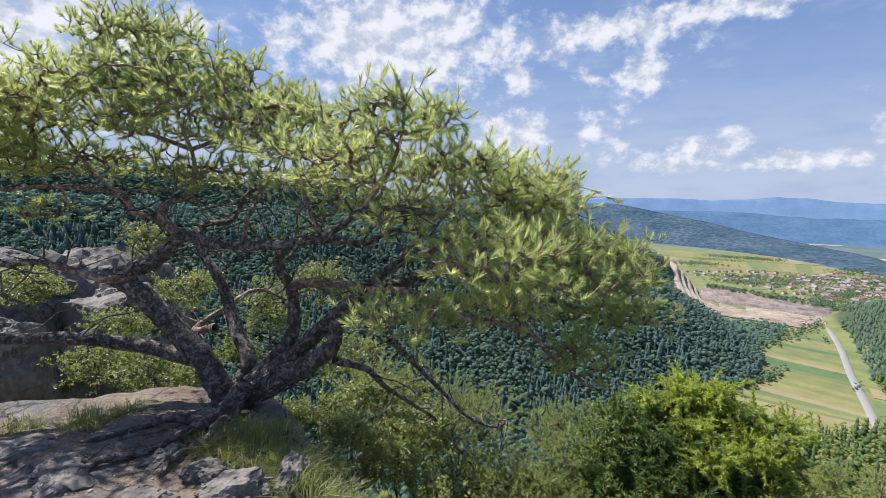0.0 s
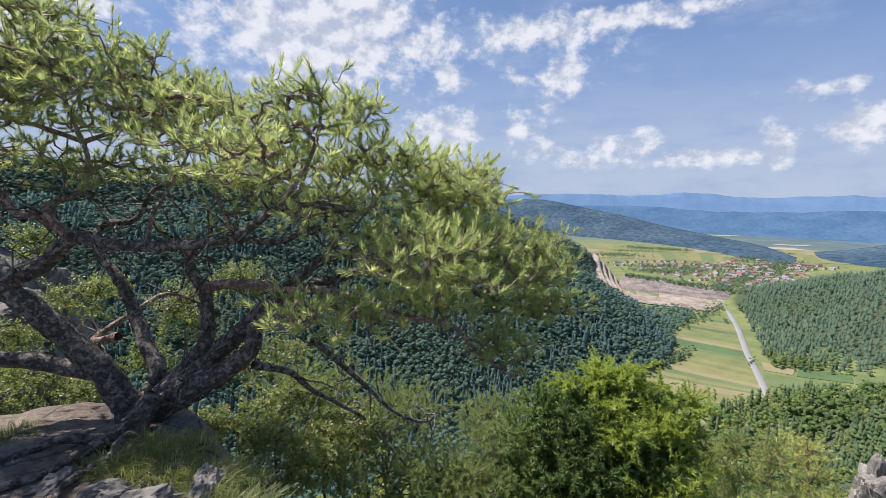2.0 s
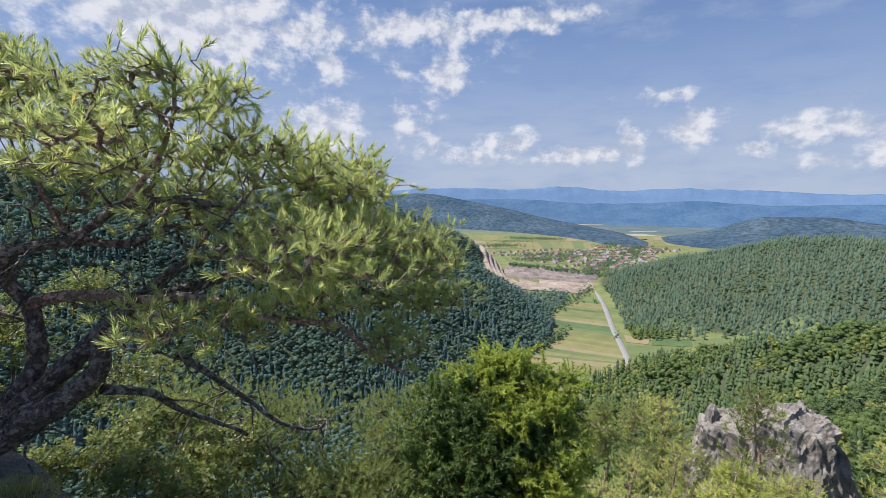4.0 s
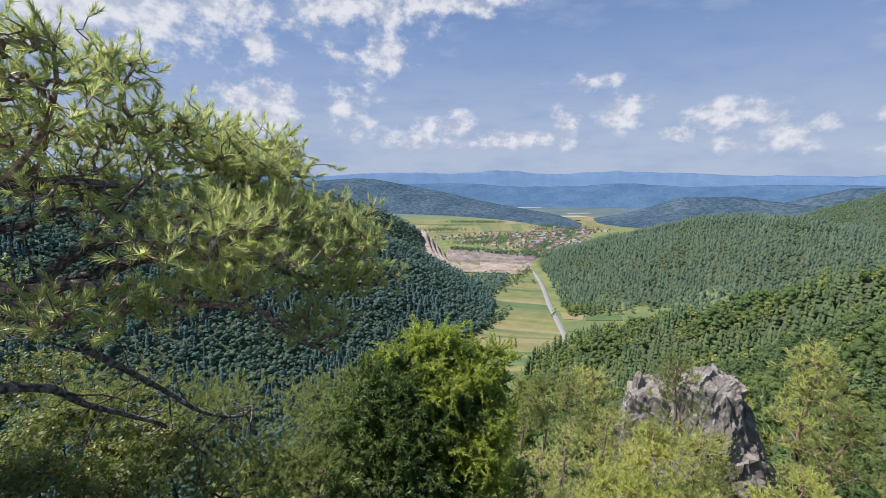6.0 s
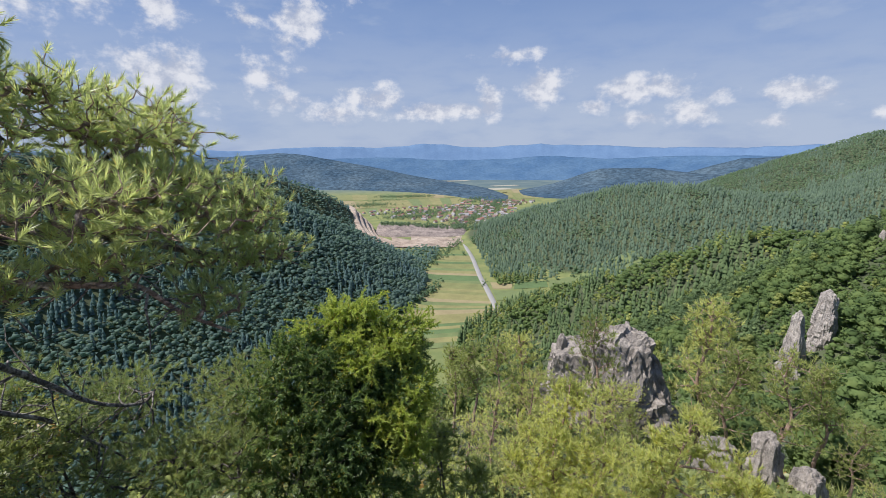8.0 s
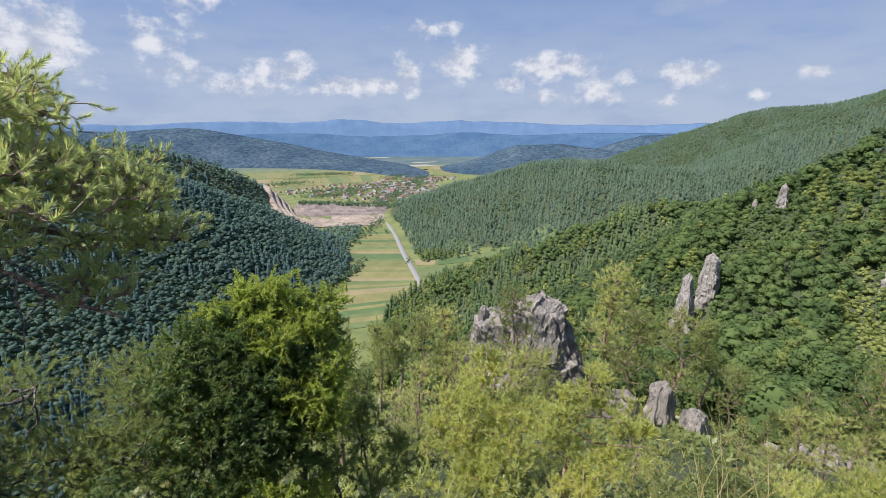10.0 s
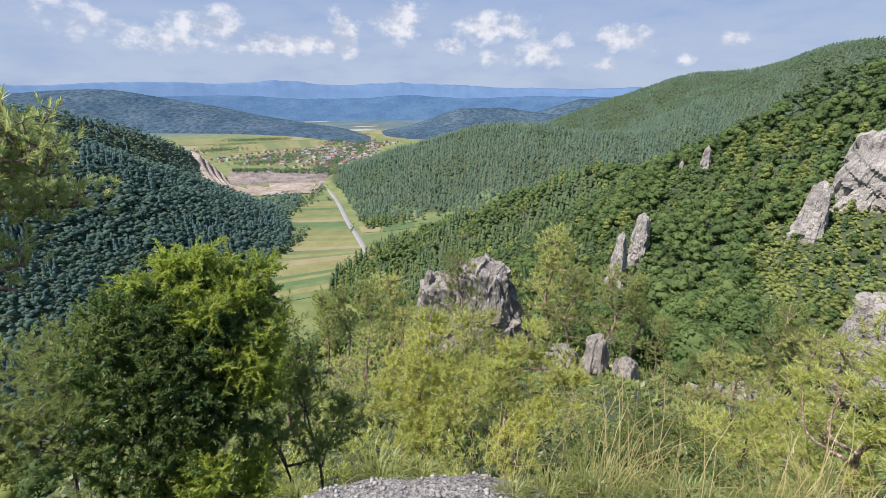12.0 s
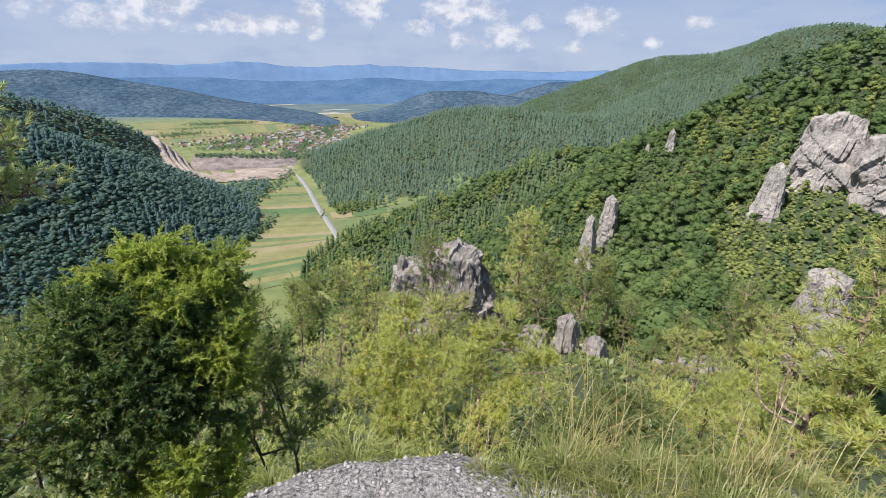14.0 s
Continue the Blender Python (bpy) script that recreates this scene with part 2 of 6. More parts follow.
def ground_material():
    m, nt, b, out = material("ground")
    geo = nt.nodes.new("ShaderNodeNewGeometry")
    geo.name = "place"
    n1, n2, n3 = tex(nt, 0.05, 5), tex(nt, 1.6, 6, 0.65), tex(nt, 26, 5, 0.7)
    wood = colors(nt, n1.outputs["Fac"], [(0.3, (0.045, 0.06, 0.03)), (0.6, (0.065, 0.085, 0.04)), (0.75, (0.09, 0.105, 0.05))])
    soil = colors(nt, n2.outputs["Fac"], [(0.3, (0.14, 0.108, 0.082)), (0.5, (0.25, 0.198, 0.158)), (0.68, (0.34, 0.288, 0.245))])
    grit = colors(nt, n3.outputs["Fac"], [(0.32, (0.45, 0.43, 0.42)), (0.55, (1, 1, 1)), (0.7, (1.35, 1.32, 1.3))])
    soil = blend(nt, 1.0, soil, grit, "MULTIPLY")
    slab = colors(nt, tex(nt, 9, 6, 0.7).outputs["Fac"], [(0.3, (0.07, 0.067, 0.064)), (0.55, (0.18, 0.172, 0.165)), (0.72, (0.29, 0.275, 0.262))])
    soil = blend(nt, step(nt, tex(nt, 1.1, 5, 0.65).outputs["Fac"], 0.47, 0.56), soil, slab)
    warp = node(nt, "ShaderNodeMix", [(0, 0.25)], data_type="VECTOR")
    nt.links.new(geo.outputs["Position"], warp.inputs[4]), nt.links.new(tex(nt, 2.5, 4).outputs["Color"], warp.inputs[5])
    rift = tex(nt, 2.4, kind="ShaderNodeTexVoronoi", vec=warp.outputs[1])
    rift.feature = "DISTANCE_TO_EDGE"
    sx = nt.nodes.new("ShaderNodeSeparateXYZ")
    nt.links.new(geo.outputs["Position"], sx.inputs[0])
    split = blend(nt, step(nt, rift.outputs[0], 0.0, 0.03), (0.06, 0.053, 0.046), soil)
    gravel = colors(nt, tex(nt, 60, 4, 0.7).outputs["Fac"], [(0.36, (0.07, 0.066, 0.06)), (0.5, (0.27, 0.256, 0.24)), (0.64, (0.45, 0.43, 0.41))])
    spill = node(nt, "ShaderNodeMath", [(1, 1.8)], operation="MULTIPLY_ADD")
    nt.links.new(n2.outputs["Fac"], spill.inputs[0]), nt.links.new(sx.outputs[0], spill.inputs[2])
    soil = blend(nt, step(nt, spill.outputs[0], 0.75, 1.3), split, gravel)
    sz = nt.nodes.new("ShaderNodeSeparateXYZ")
    nt.links.new(geo.outputs["Position"], sz.inputs[0])
    mead = colors(nt, tex(nt, 0.03, 5).outputs["Fac"], [(0.3, (0.10, 0.145, 0.05)), (0.6, (0.19, 0.21, 0.075))])
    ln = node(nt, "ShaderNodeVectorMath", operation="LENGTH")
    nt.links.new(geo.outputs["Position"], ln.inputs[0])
    # beyond 2 km the floor colour is blended towards painted blue haze
    hazed_plain = colors(nt, tex(nt, 0.008, 4).outputs["Fac"], [(0.4, (0.065, 0.11, 0.125)), (0.65, (0.11, 0.155, 0.155))])
    mead = blend(nt, step(nt, ln.outputs["Value"], 2000.0, 2600.0), mead, hazed_plain)
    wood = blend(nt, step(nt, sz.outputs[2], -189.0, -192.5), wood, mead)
    bare = node(nt, "ShaderNodeMath", operation="MULTIPLY")
    nt.links.new(step(nt, ln.outputs["Value"], 9.0, 6.0), bare.inputs[0]), nt.links.new(step(nt, sz.outputs[2], -0.9, -0.35), bare.inputs[1])
    near = bare.outputs[0]
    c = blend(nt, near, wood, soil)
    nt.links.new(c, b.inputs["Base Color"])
    b.inputs["Roughness"].default_value = 0.95
    bump(nt, b, blend(nt, 0.5, n3.outputs["Fac"], n2.outputs["Fac"]), 0.9, 0.09)
    return m


def bark_material(name, low, mid, light, scale=1.0, fissure=0.7):
    m, nt, b, out = material(name)
    geo = nt.nodes.new("ShaderNodeNewGeometry")
    geo.name = "place"
    n, n2, n3 = tex(nt, 5 * scale, 5), tex(nt, 40 * scale, 5), tex(nt, 15 * scale, 7, 0.72)
    c = colors(nt, n.outputs["Fac"], [(0.32, low), (0.5, mid), (0.7, light)])
    fis = step(nt, n3.outputs["Fac"], 0.42, 0.53)
    c = blend(nt, fis, blend(nt, fissure, c, (0.02, 0.017, 0.015)), c)
    c = blend(nt, 1.0, c, colors(nt, n2.outputs["Fac"], [(0.3, (0.6, 0.6, 0.6)), (0.65, (1.1, 1.1, 1.1))]), "MULTIPLY")
    nt.links.new(c, b.inputs["Base Color"])
    b.inputs["Roughness"].default_value = 0.9
    bump(nt, b, blend(nt, 0.4, fis, n2.outputs["Fac"]), 1.0, 0.045 / scale)
    return m


M_GROUND = ground_material()
M_NEEDLE = foliage("pine_needles", (0.165, 0.220, 0.110), (0.320, 0.380, 0.180), (0.500, 0.540, 0.270), 1.3, 0.55, (0.45, 0.36, 0.13), 0.38, 0.7)
M_NEEDLE_LOW = foliage("low_pine_needles", (0.100, 0.150, 0.065), (0.210, 0.270, 0.105), (0.380, 0.430, 0.180), 1.3, 0.4, (0.3, 0.25, 0.1))
M_NEEDLE_YOUNG = foliage("young_pine_needles", (0.230, 0.270, 0.098), (0.420, 0.450, 0.165), (0.600, 0.600, 0.250), 0.9, 0.5, (0.36, 0.28, 0.11))
M_JUNIPER = foliage("juniper_sprays", (0.050, 0.105, 0.040), (0.115, 0.180, 0.060), (0.235, 0.305, 0.090), 1.1, 0.4, (0.32, 0.28, 0.05))
M_LEAF = foliage("shrub_leaves", (0.095, 0.135, 0.050), (0.175, 0.220, 0.075), (0.290, 0.320, 0.115), 0.9, 0.4, (0.3, 0.2, 0.06))
M_GRASS = foliage("grass_blades", (0.120, 0.155, 0.045), (0.215, 0.250, 0.075), (0.340, 0.350, 0.130), 2.2, 0.4, (0.46, 0.38, 0.18))
M_STRAW = foliage("dry_grass", (0.25, 0.2, 0.08), (0.38, 0.31, 0.14), (0.5, 0.43, 0.22), 3, 0.3)
M_BEECH = foliage("broadleaf_crowns", (0.060, 0.102, 0.042), (0.108, 0.164, 0.060), (0.190, 0.252, 0.090), 0.11, 0.3, gloss=0.85, shine=0.1)
M_SPRUCE = foliage("conifer_crowns", (0.060, 0.100, 0.052), (0.105, 0.158, 0.075), (0.165, 0.225, 0.100), 0.09, 0.25, gloss=0.85, shine=0.1)
M_FOREST_PINE = foliage("pine_crowns", (0.135, 0.168, 0.062), (0.240, 0.282, 0.100), (0.360, 0.392, 0.148), 0.13, 0.4, gloss=0.85, shine=0.1)
# distance haze mixed into these four colours: bluer, paler, with softened contrast
M_SPRUCE_FAR = foliage("hazed_far_conifers", (0.100, 0.150, 0.118), (0.140, 0.205, 0.155), (0.188, 0.255, 0.180), 0.035, 0.45, gloss=0.9, shine=0.1)
M_BEECH_FAR = foliage("hazed_far_broadleaves", (0.100, 0.155, 0.108), (0.142, 0.212, 0.135), (0.195, 0.268, 0.155), 0.035, 0.45, gloss=0.9, shine=0.1)
M_SPRUCE_HAZE = foliage("haze_tinted_conifers", (0.090, 0.150, 0.168), (0.122, 0.195, 0.205), (0.155, 0.232, 0.225), 0.035, 0.5, gloss=0.9, shine=0.1)
M_BEECH_HAZE = foliage("haze_tinted_broadleaves", (0.105, 0.172, 0.168), (0.142, 0.218, 0.198), (0.188, 0.265, 0.215), 0.05, 0.5, gloss=0.9, shine=0.1)
M_ROCK = cliff_stone("conglomerate_rock", (0.31, 0.288, 0.265), (0.165, 0.153, 0.146), (0.42, 0.39, 0.36), 2.6)
M_CLIFF = cliff_stone("cliff_rock", (0.42, 0.395, 0.37), (0.28, 0.265, 0.25), (0.53, 0.495, 0.46), 0.7)
M_BARK = bark_material("pine_bark", (0.14, 0.118, 0.105), (0.22, 0.19, 0.168), (0.36, 0.32, 0.285), 1.6, 0.6)
M_BARK_RED = bark_material("upper_pine_bark", (0.27, 0.17, 0.125), (0.46, 0.32, 0.25), (0.6, 0.49, 0.4), 1.4, 0.35)
M_DEADWOOD = bark_material("dead_wood", (0.16, 0.145, 0.13), (0.28, 0.26, 0.235), (0.42, 0.4, 0.37), 1.5)
# darkened to stand for shade on the boulders; also the dark grey ledge rock
M_ROCK_DARK = stone("dark_and_shade_toned_rock", (0.19, 0.178, 0.168), (0.09, 0.085, 0.082), (0.29, 0.272, 0.25), 1.6)
M_ROAD = plain("asphalt_pale", (0.26, 0.26, 0.255), 0.08, 0.05)
M_QUARRY_GREY = cliff_stone("grey_quarry_stone", (0.25, 0.215, 0.20), (0.14, 0.12, 0.118), (0.37, 0.32, 0.29), 0.2)
M_QUARRY = cliff_stone("quarry_stone", (0.40, 0.33, 0.27), (0.27, 0.215, 0.18), (0.52, 0.45, 0.38), 0.1)

# ================= mesh tools =================
rng = np.random.default_rng(7)


def mesh_np(name, V, F):
    V, F = np.asarray(V, np.float32), np.asarray(F, np.int32)
    me = bpy.data.meshes.new(name)
    me.vertices.add(len(V))
    me.vertices.foreach_set("co", V.ravel())
    k = F.shape[1]
    me.loops.add(F.size)
    me.loops.foreach_set("vertex_index", F.ravel())
    me.polygons.add(len(F))
    me.polygons.foreach_set("loop_start", np.arange(0, F.size, k, dtype=np.int32))
    me.update(calc_edges=True)
    me.validate()
    return me


def solid(name, V, F, mat, parent=None, smooth=False, label=""):
    me = mesh_np(name, V, F)
    me.materials.append(mat)
    if smooth:
        me.polygons.foreach_set("use_smooth", np.ones(len(F), bool))
    ob = new(name, me)
    if parent:
        ob.parent = parent
        if parent.type == "EMPTY":
            ob.matrix_parent_inverse = Matrix.Translation(parent.location).inverted()
    if label:
        ob["label"] = label
    return ob


def part(name, bm, mat, parent=None, label="", smooth=False):
    me = bpy.data.meshes.new(name)
    bm.to_mesh(me)
    bm.free()
    me.materials.append(mat)
    if smooth:
        me.polygons.foreach_set("use_smooth", np.ones(len(me.polygons), bool))
    ob = new(name, me)
    if parent:
        ob.parent = parent
    if label:
        ob["label"] = label
    return ob


def thing(name, loc, label, category, group="", kind=""):
    ob = new(name)
    ob.location = loc
    ob.empty_display_size = 0.2
    bpy.context.view_layer.update()
    return tagged(ob, label, category, group, kind)


def polar(az, d):
    return d * math.sin(radians(az)), d * math.cos(radians(az))


class Pile:
    """Collects triangles and joins them into one mesh."""

    def __init__(self):
        self.v, self.f, self.n = [], [], 0

    def add(self, V, F):
        self.v.append(np.asarray(V, np.float32))
        self.f.append(np.asarray(F, np.int64) + self.n)
        self.n += len(V)

    def mesh(self, name, mat, parent=None, smooth=False, label=""):
        return solid(name, np.concatenate(self.v), np.concatenate(self.f), mat, parent, smooth, label)


def turn_matrices(axis, spin):
    """Rotations that bring +z onto each row of axis, after a spin about it."""
    z = axis / np.linalg.norm(axis, axis=1, keepdims=True)
    h = np.where(np.abs(z[:, 2:]) < 0.9, [[0, 0, 1.0]], [[1.0, 0, 0]])
    x = np.cross(h, z)
    x /= np.linalg.norm(x, axis=1, keepdims=True)
    y = np.cross(z, x)
    c, s = np.cos(spin)[:, None], np.sin(spin)[:, None]
    return np.stack([x * c + y * s, y * c - x * s, z], axis=2)


def scatter(pile, temps, pos, axis, size, spin=None):
    """Copies of template meshes (V, F), chosen at random, at pos along axis, joined into the pile."""
    pos, axis = np.asarray(pos, float), np.asarray(axis, float)
    n = len(pos)
    spin = rng.uniform(0, 2 * math.pi, n) if spin is None else spin
    size = np.broadcast_to(np.asarray(size, float).reshape(len(np.atleast_1d(size)), -1), (n, np.asarray(size, float).reshape(len(np.atleast_1d(size)), -1).shape[1]))
    R = turn_matrices(axis, spin)
    pick = rng.integers(0, len(temps), n)
    for k, (V, F) in enumerate(temps):
        i = np.nonzero(pick == k)[0]
        if not len(i):
            continue
        W = np.einsum("nij,nvj->nvi", R[i], V[None] * (size[i][:, None, :])) + pos[i][:, None]
        FF = (F[None] + (np.arange(len(i)) * len(V))[:, None, None]).reshape(-1, 3)
        pile.add(W.reshape(-1, 3), FF)


def tube(pile, pts, radii, sides=6, wob=0.0, cap=True):
    """A round, tapering limb along pts."""
    P = np.asarray(pts, float)
    r = np.asarray(radii, float)
    t = np.gradient(P, axis=0)
    t /= np.linalg.norm(t, axis=1, keepdims=True) + 1e-9
    up = np.array([0.31, 0.2, 0.93])
    x = np.cross(t, up)
    x /= np.linalg.norm(x, axis=1, keepdims=True) + 1e-9
    y = np.cross(t, x)
    a = np.linspace(0, 2 * math.pi, sides, endpoint=False)
    rr = r[:, None] * (1 + wob * rng.uniform(-1, 1, (len(P), sides)))
    V = P[:, None] + rr[..., None] * (np.cos(a)[None, :, None] * x[:, None] + np.sin(a)[None, :, None] * y[:, None])
    n, i, j = len(P), *np.meshgrid(np.arange(len(P) - 1), np.arange(sides), indexing="ij")
    q0, q1 = i * sides + j, i * sides + (j + 1) % sides
    F = np.concatenate([np.stack([q0, q1, q1 + sides], -1).reshape(-1, 3), np.stack([q0, q1 + sides, q0 + sides], -1).reshape(-1, 3)])
    V = V.reshape(-1, 3)
    if cap:
        V = np.concatenate([V, P[-1:] + t[-1:] * r[-1]])
        k = len(V) - 1
        base = (n - 1) * sides
        F = np.concatenate([F, [[base + s, base + (s + 1) % sides, k] for s in range(sides)]])
    pile.add(V, F)


def spline(pts, n):
    """Points of a smooth curve through pts."""
    P = np.asarray(pts, float)
    P = np.vstack([2 * P[0] - P[1], P, 2 * P[-1] - P[-2]])
    out = []
    for i in range(1, len(P) - 2):
        for u in np.linspace(0, 1, n, endpoint=False):
            a, b, c, d = P[i - 1:i + 3]
            out.append(0.5 * (2 * b + (c - a) * u + (2 * a - 5 * b + 4 * c - d) * u * u + (3 * b - a - 3 * c + d) * u ** 3))
    out.append(P[-2])
    return np.array(out)


def wave(x, y, s, seed=0.0):
    """Cheap smooth relief of wavelength about s."""
    k = 2 * math.pi / s
    return (np.sin(k * (x * 0.83 + y * 0.41) + seed) + np.sin(k * (-x * 0.37 + y * 0.9) + 1.7 * seed + 1) + np.sin(k * 1.9 * (x * 0.55 - y * 0.77) + 2.3 * seed + 2) * 0.6
            + np.sin(k * 2.7 * (x * 0.9 + y * 0.35) + 0.7 * seed + 3) * 0.4) / 3.0

# ================= the land =================
FLOOR = -195.0
# crests: plan place and height, fitted to the camera's view; slope on both sides
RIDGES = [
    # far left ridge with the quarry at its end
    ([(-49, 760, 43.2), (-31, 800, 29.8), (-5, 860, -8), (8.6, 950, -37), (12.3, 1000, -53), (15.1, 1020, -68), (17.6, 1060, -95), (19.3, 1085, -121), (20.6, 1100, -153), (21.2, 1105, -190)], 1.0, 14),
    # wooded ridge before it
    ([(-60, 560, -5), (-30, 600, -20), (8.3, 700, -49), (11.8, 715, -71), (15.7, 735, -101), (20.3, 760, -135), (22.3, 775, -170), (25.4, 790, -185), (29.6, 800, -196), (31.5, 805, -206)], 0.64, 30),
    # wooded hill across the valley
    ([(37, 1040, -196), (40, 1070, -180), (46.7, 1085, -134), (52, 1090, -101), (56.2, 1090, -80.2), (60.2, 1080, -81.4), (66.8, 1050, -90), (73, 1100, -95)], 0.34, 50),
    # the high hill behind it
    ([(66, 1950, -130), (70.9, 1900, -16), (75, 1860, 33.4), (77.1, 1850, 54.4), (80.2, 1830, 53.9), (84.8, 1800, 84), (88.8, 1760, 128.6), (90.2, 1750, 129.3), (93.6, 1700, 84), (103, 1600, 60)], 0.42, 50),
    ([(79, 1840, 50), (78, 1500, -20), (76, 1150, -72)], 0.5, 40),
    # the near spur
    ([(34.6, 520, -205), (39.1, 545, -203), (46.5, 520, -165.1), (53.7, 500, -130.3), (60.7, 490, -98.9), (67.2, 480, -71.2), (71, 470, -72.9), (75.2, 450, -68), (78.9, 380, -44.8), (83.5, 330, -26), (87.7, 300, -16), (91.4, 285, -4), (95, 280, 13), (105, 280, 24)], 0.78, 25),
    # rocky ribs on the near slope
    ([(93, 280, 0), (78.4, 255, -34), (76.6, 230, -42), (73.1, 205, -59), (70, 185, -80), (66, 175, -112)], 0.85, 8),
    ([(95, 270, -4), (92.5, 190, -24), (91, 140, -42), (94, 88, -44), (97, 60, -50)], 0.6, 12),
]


def own_knoll(x, y):
    d, az = np.hypot(x, y), np.degrees(np.arctan2(x, y))
    edge = np.interp(az, [-180, -120, -85, -60, -45, -33, -27, -20, -10, 10, 30, 47, 60, 80, 95, 105, 128, 150, 180], [40, 30, 10, 5.4, 4.7, 4.4, 3.9, 2.25, 1.5, 1.3, 1.25, 1.42, 1.6, 1.8, 2.1, 2.5, 2.9, 20, 40])
    drop = np.interp(az, [-180, -90, -50, -30, 0, 20, 60, 80, 100, 130, 180], [0.3, 0.7, 0.9, 0.85, 0.7, 0.6, 0.56, 0.55, 0.55, 0.5, 0.3])
    front = np.interp(az, [-40, -10, 128, 150], [0.3, 1, 1, 0])
    over = np.maximum(d - edge, 0)
    z = -drop * (np.sqrt(over ** 2 + 0.04) - 0.2) - 0.75 * np.clip(over, 0, 4) * front - 0.14 * np.clip(over - 60, 0, None)
    lip = np.clip(d / edge, 0, 1)
    z = z - 0.10 * lip ** 3
    z = z + np.clip((6.5 - d) / 2, 0, 1) * np.clip(d - 0.5, 0, 1) * (0.035 * wave(x, y, 1.1, 8) + 0.025 * np.abs(wave(x, y, 0.55, 4)) + 0.012 * wave(x, y, 0.27, 6))
    return z + 0.05 * wave(x, y, 2.2, 3) * np.clip(d / 3, 0.2, 1) + np.clip((d - 6) / 40, 0, 1) * 1.4 * wave(x, y, 17, 5)


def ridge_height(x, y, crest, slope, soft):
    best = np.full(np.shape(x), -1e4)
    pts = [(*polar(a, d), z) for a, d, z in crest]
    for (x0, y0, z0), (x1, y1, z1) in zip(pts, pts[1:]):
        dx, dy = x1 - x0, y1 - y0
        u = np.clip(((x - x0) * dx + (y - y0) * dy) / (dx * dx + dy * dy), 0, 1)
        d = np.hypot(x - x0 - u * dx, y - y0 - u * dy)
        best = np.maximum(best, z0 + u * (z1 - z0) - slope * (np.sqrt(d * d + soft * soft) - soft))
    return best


def land(x, y):
    x, y = np.asarray(x, float), np.asarray(y, float)
    d = np.hypot(x, y)
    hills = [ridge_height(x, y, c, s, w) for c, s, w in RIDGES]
    far = np.clip((d - 90) / 200, 0, 1)
    top = np.maximum.reduce(hills)
    k = 0.22
    z = np.log(sum(np.exp(k * np.maximum(h - top, -120)) for h in hills)) / k + top
    z = z + far * (5 * wave(x, y, 170, 1) + 2.2 * wave(x, y, 60, 2)) * np.clip((z - FLOOR) / 40, 0, 1)
    z = np.log(np.exp(0.25 * np.clip(z - FLOOR, -200, 400)) + 1) / 0.25 + FLOOR
    own = own_knoll(x, y)
    return np.where(d < 45, own, np.maximum(z, own))


def ground_sheet():
    az = np.concatenate([np.arange(-180, -62, 4), np.arange(-62, 108, 0.55), np.arange(108, 180, 4)])
    r = np.concatenate([np.linspace(0.05, 5, 46)[:-1], np.geomspace(5, 60, 60)[:-1], np.geomspace(60, 1900, 150)[:-1], np.geomspace(1900, 4900, 14)])
    A, R = np.meshgrid(np.radians(az), r, indexing="ij")
    x, y = R * np.sin(A), R * np.cos(A)
    V = np.stack([x, y, land(x, y)], -1).reshape(-1, 3)
    na, nr = len(az), len(r)
    i, j = np.meshgrid(np.arange(na), np.arange(nr - 1), indexing="ij")
    i2 = (i + 1) % na
    F = np.stack([i * nr + j, i * nr + j + 1, i2 * nr + j + 1, i2 * nr + j], -1).reshape(-1, 4)
    hub = len(V)
    V = np.vstack([V, [[0, 0, float(land(0.0, 0.0))]]])
    ob = solid("ground", V, F, M_GROUND, smooth=True)
    bm = bmesh.new()
    bm.from_mesh(ob.data)
    bm.verts.ensure_lookup_table()
    for k in range(na):
        bm.faces.new((bm.verts[hub], bm.verts[k * nr], bm.verts[((k + 1) % na) * nr])).smooth = True
    bmesh.ops.recalc_face_normals(bm, faces=bm.faces[:])
    bm.to_mesh(ob.data)
    bm.free()
    tagged(ob, "rocky knoll, wooded slopes and flat valley floor", "ground", kind="structure")
    return ob


ground_sheet()


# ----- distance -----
# blue of the air put into the base colour, and a glow to lift it
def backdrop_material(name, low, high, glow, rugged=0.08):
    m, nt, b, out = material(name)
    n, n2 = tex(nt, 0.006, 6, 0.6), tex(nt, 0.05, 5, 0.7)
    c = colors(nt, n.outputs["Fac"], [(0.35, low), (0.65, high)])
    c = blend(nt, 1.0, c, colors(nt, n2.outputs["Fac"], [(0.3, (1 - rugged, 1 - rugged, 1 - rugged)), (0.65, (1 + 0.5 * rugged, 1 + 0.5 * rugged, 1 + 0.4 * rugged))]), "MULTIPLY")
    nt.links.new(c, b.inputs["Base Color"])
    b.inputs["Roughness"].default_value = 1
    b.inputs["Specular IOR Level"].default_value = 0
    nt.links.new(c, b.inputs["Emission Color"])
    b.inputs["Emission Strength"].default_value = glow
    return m


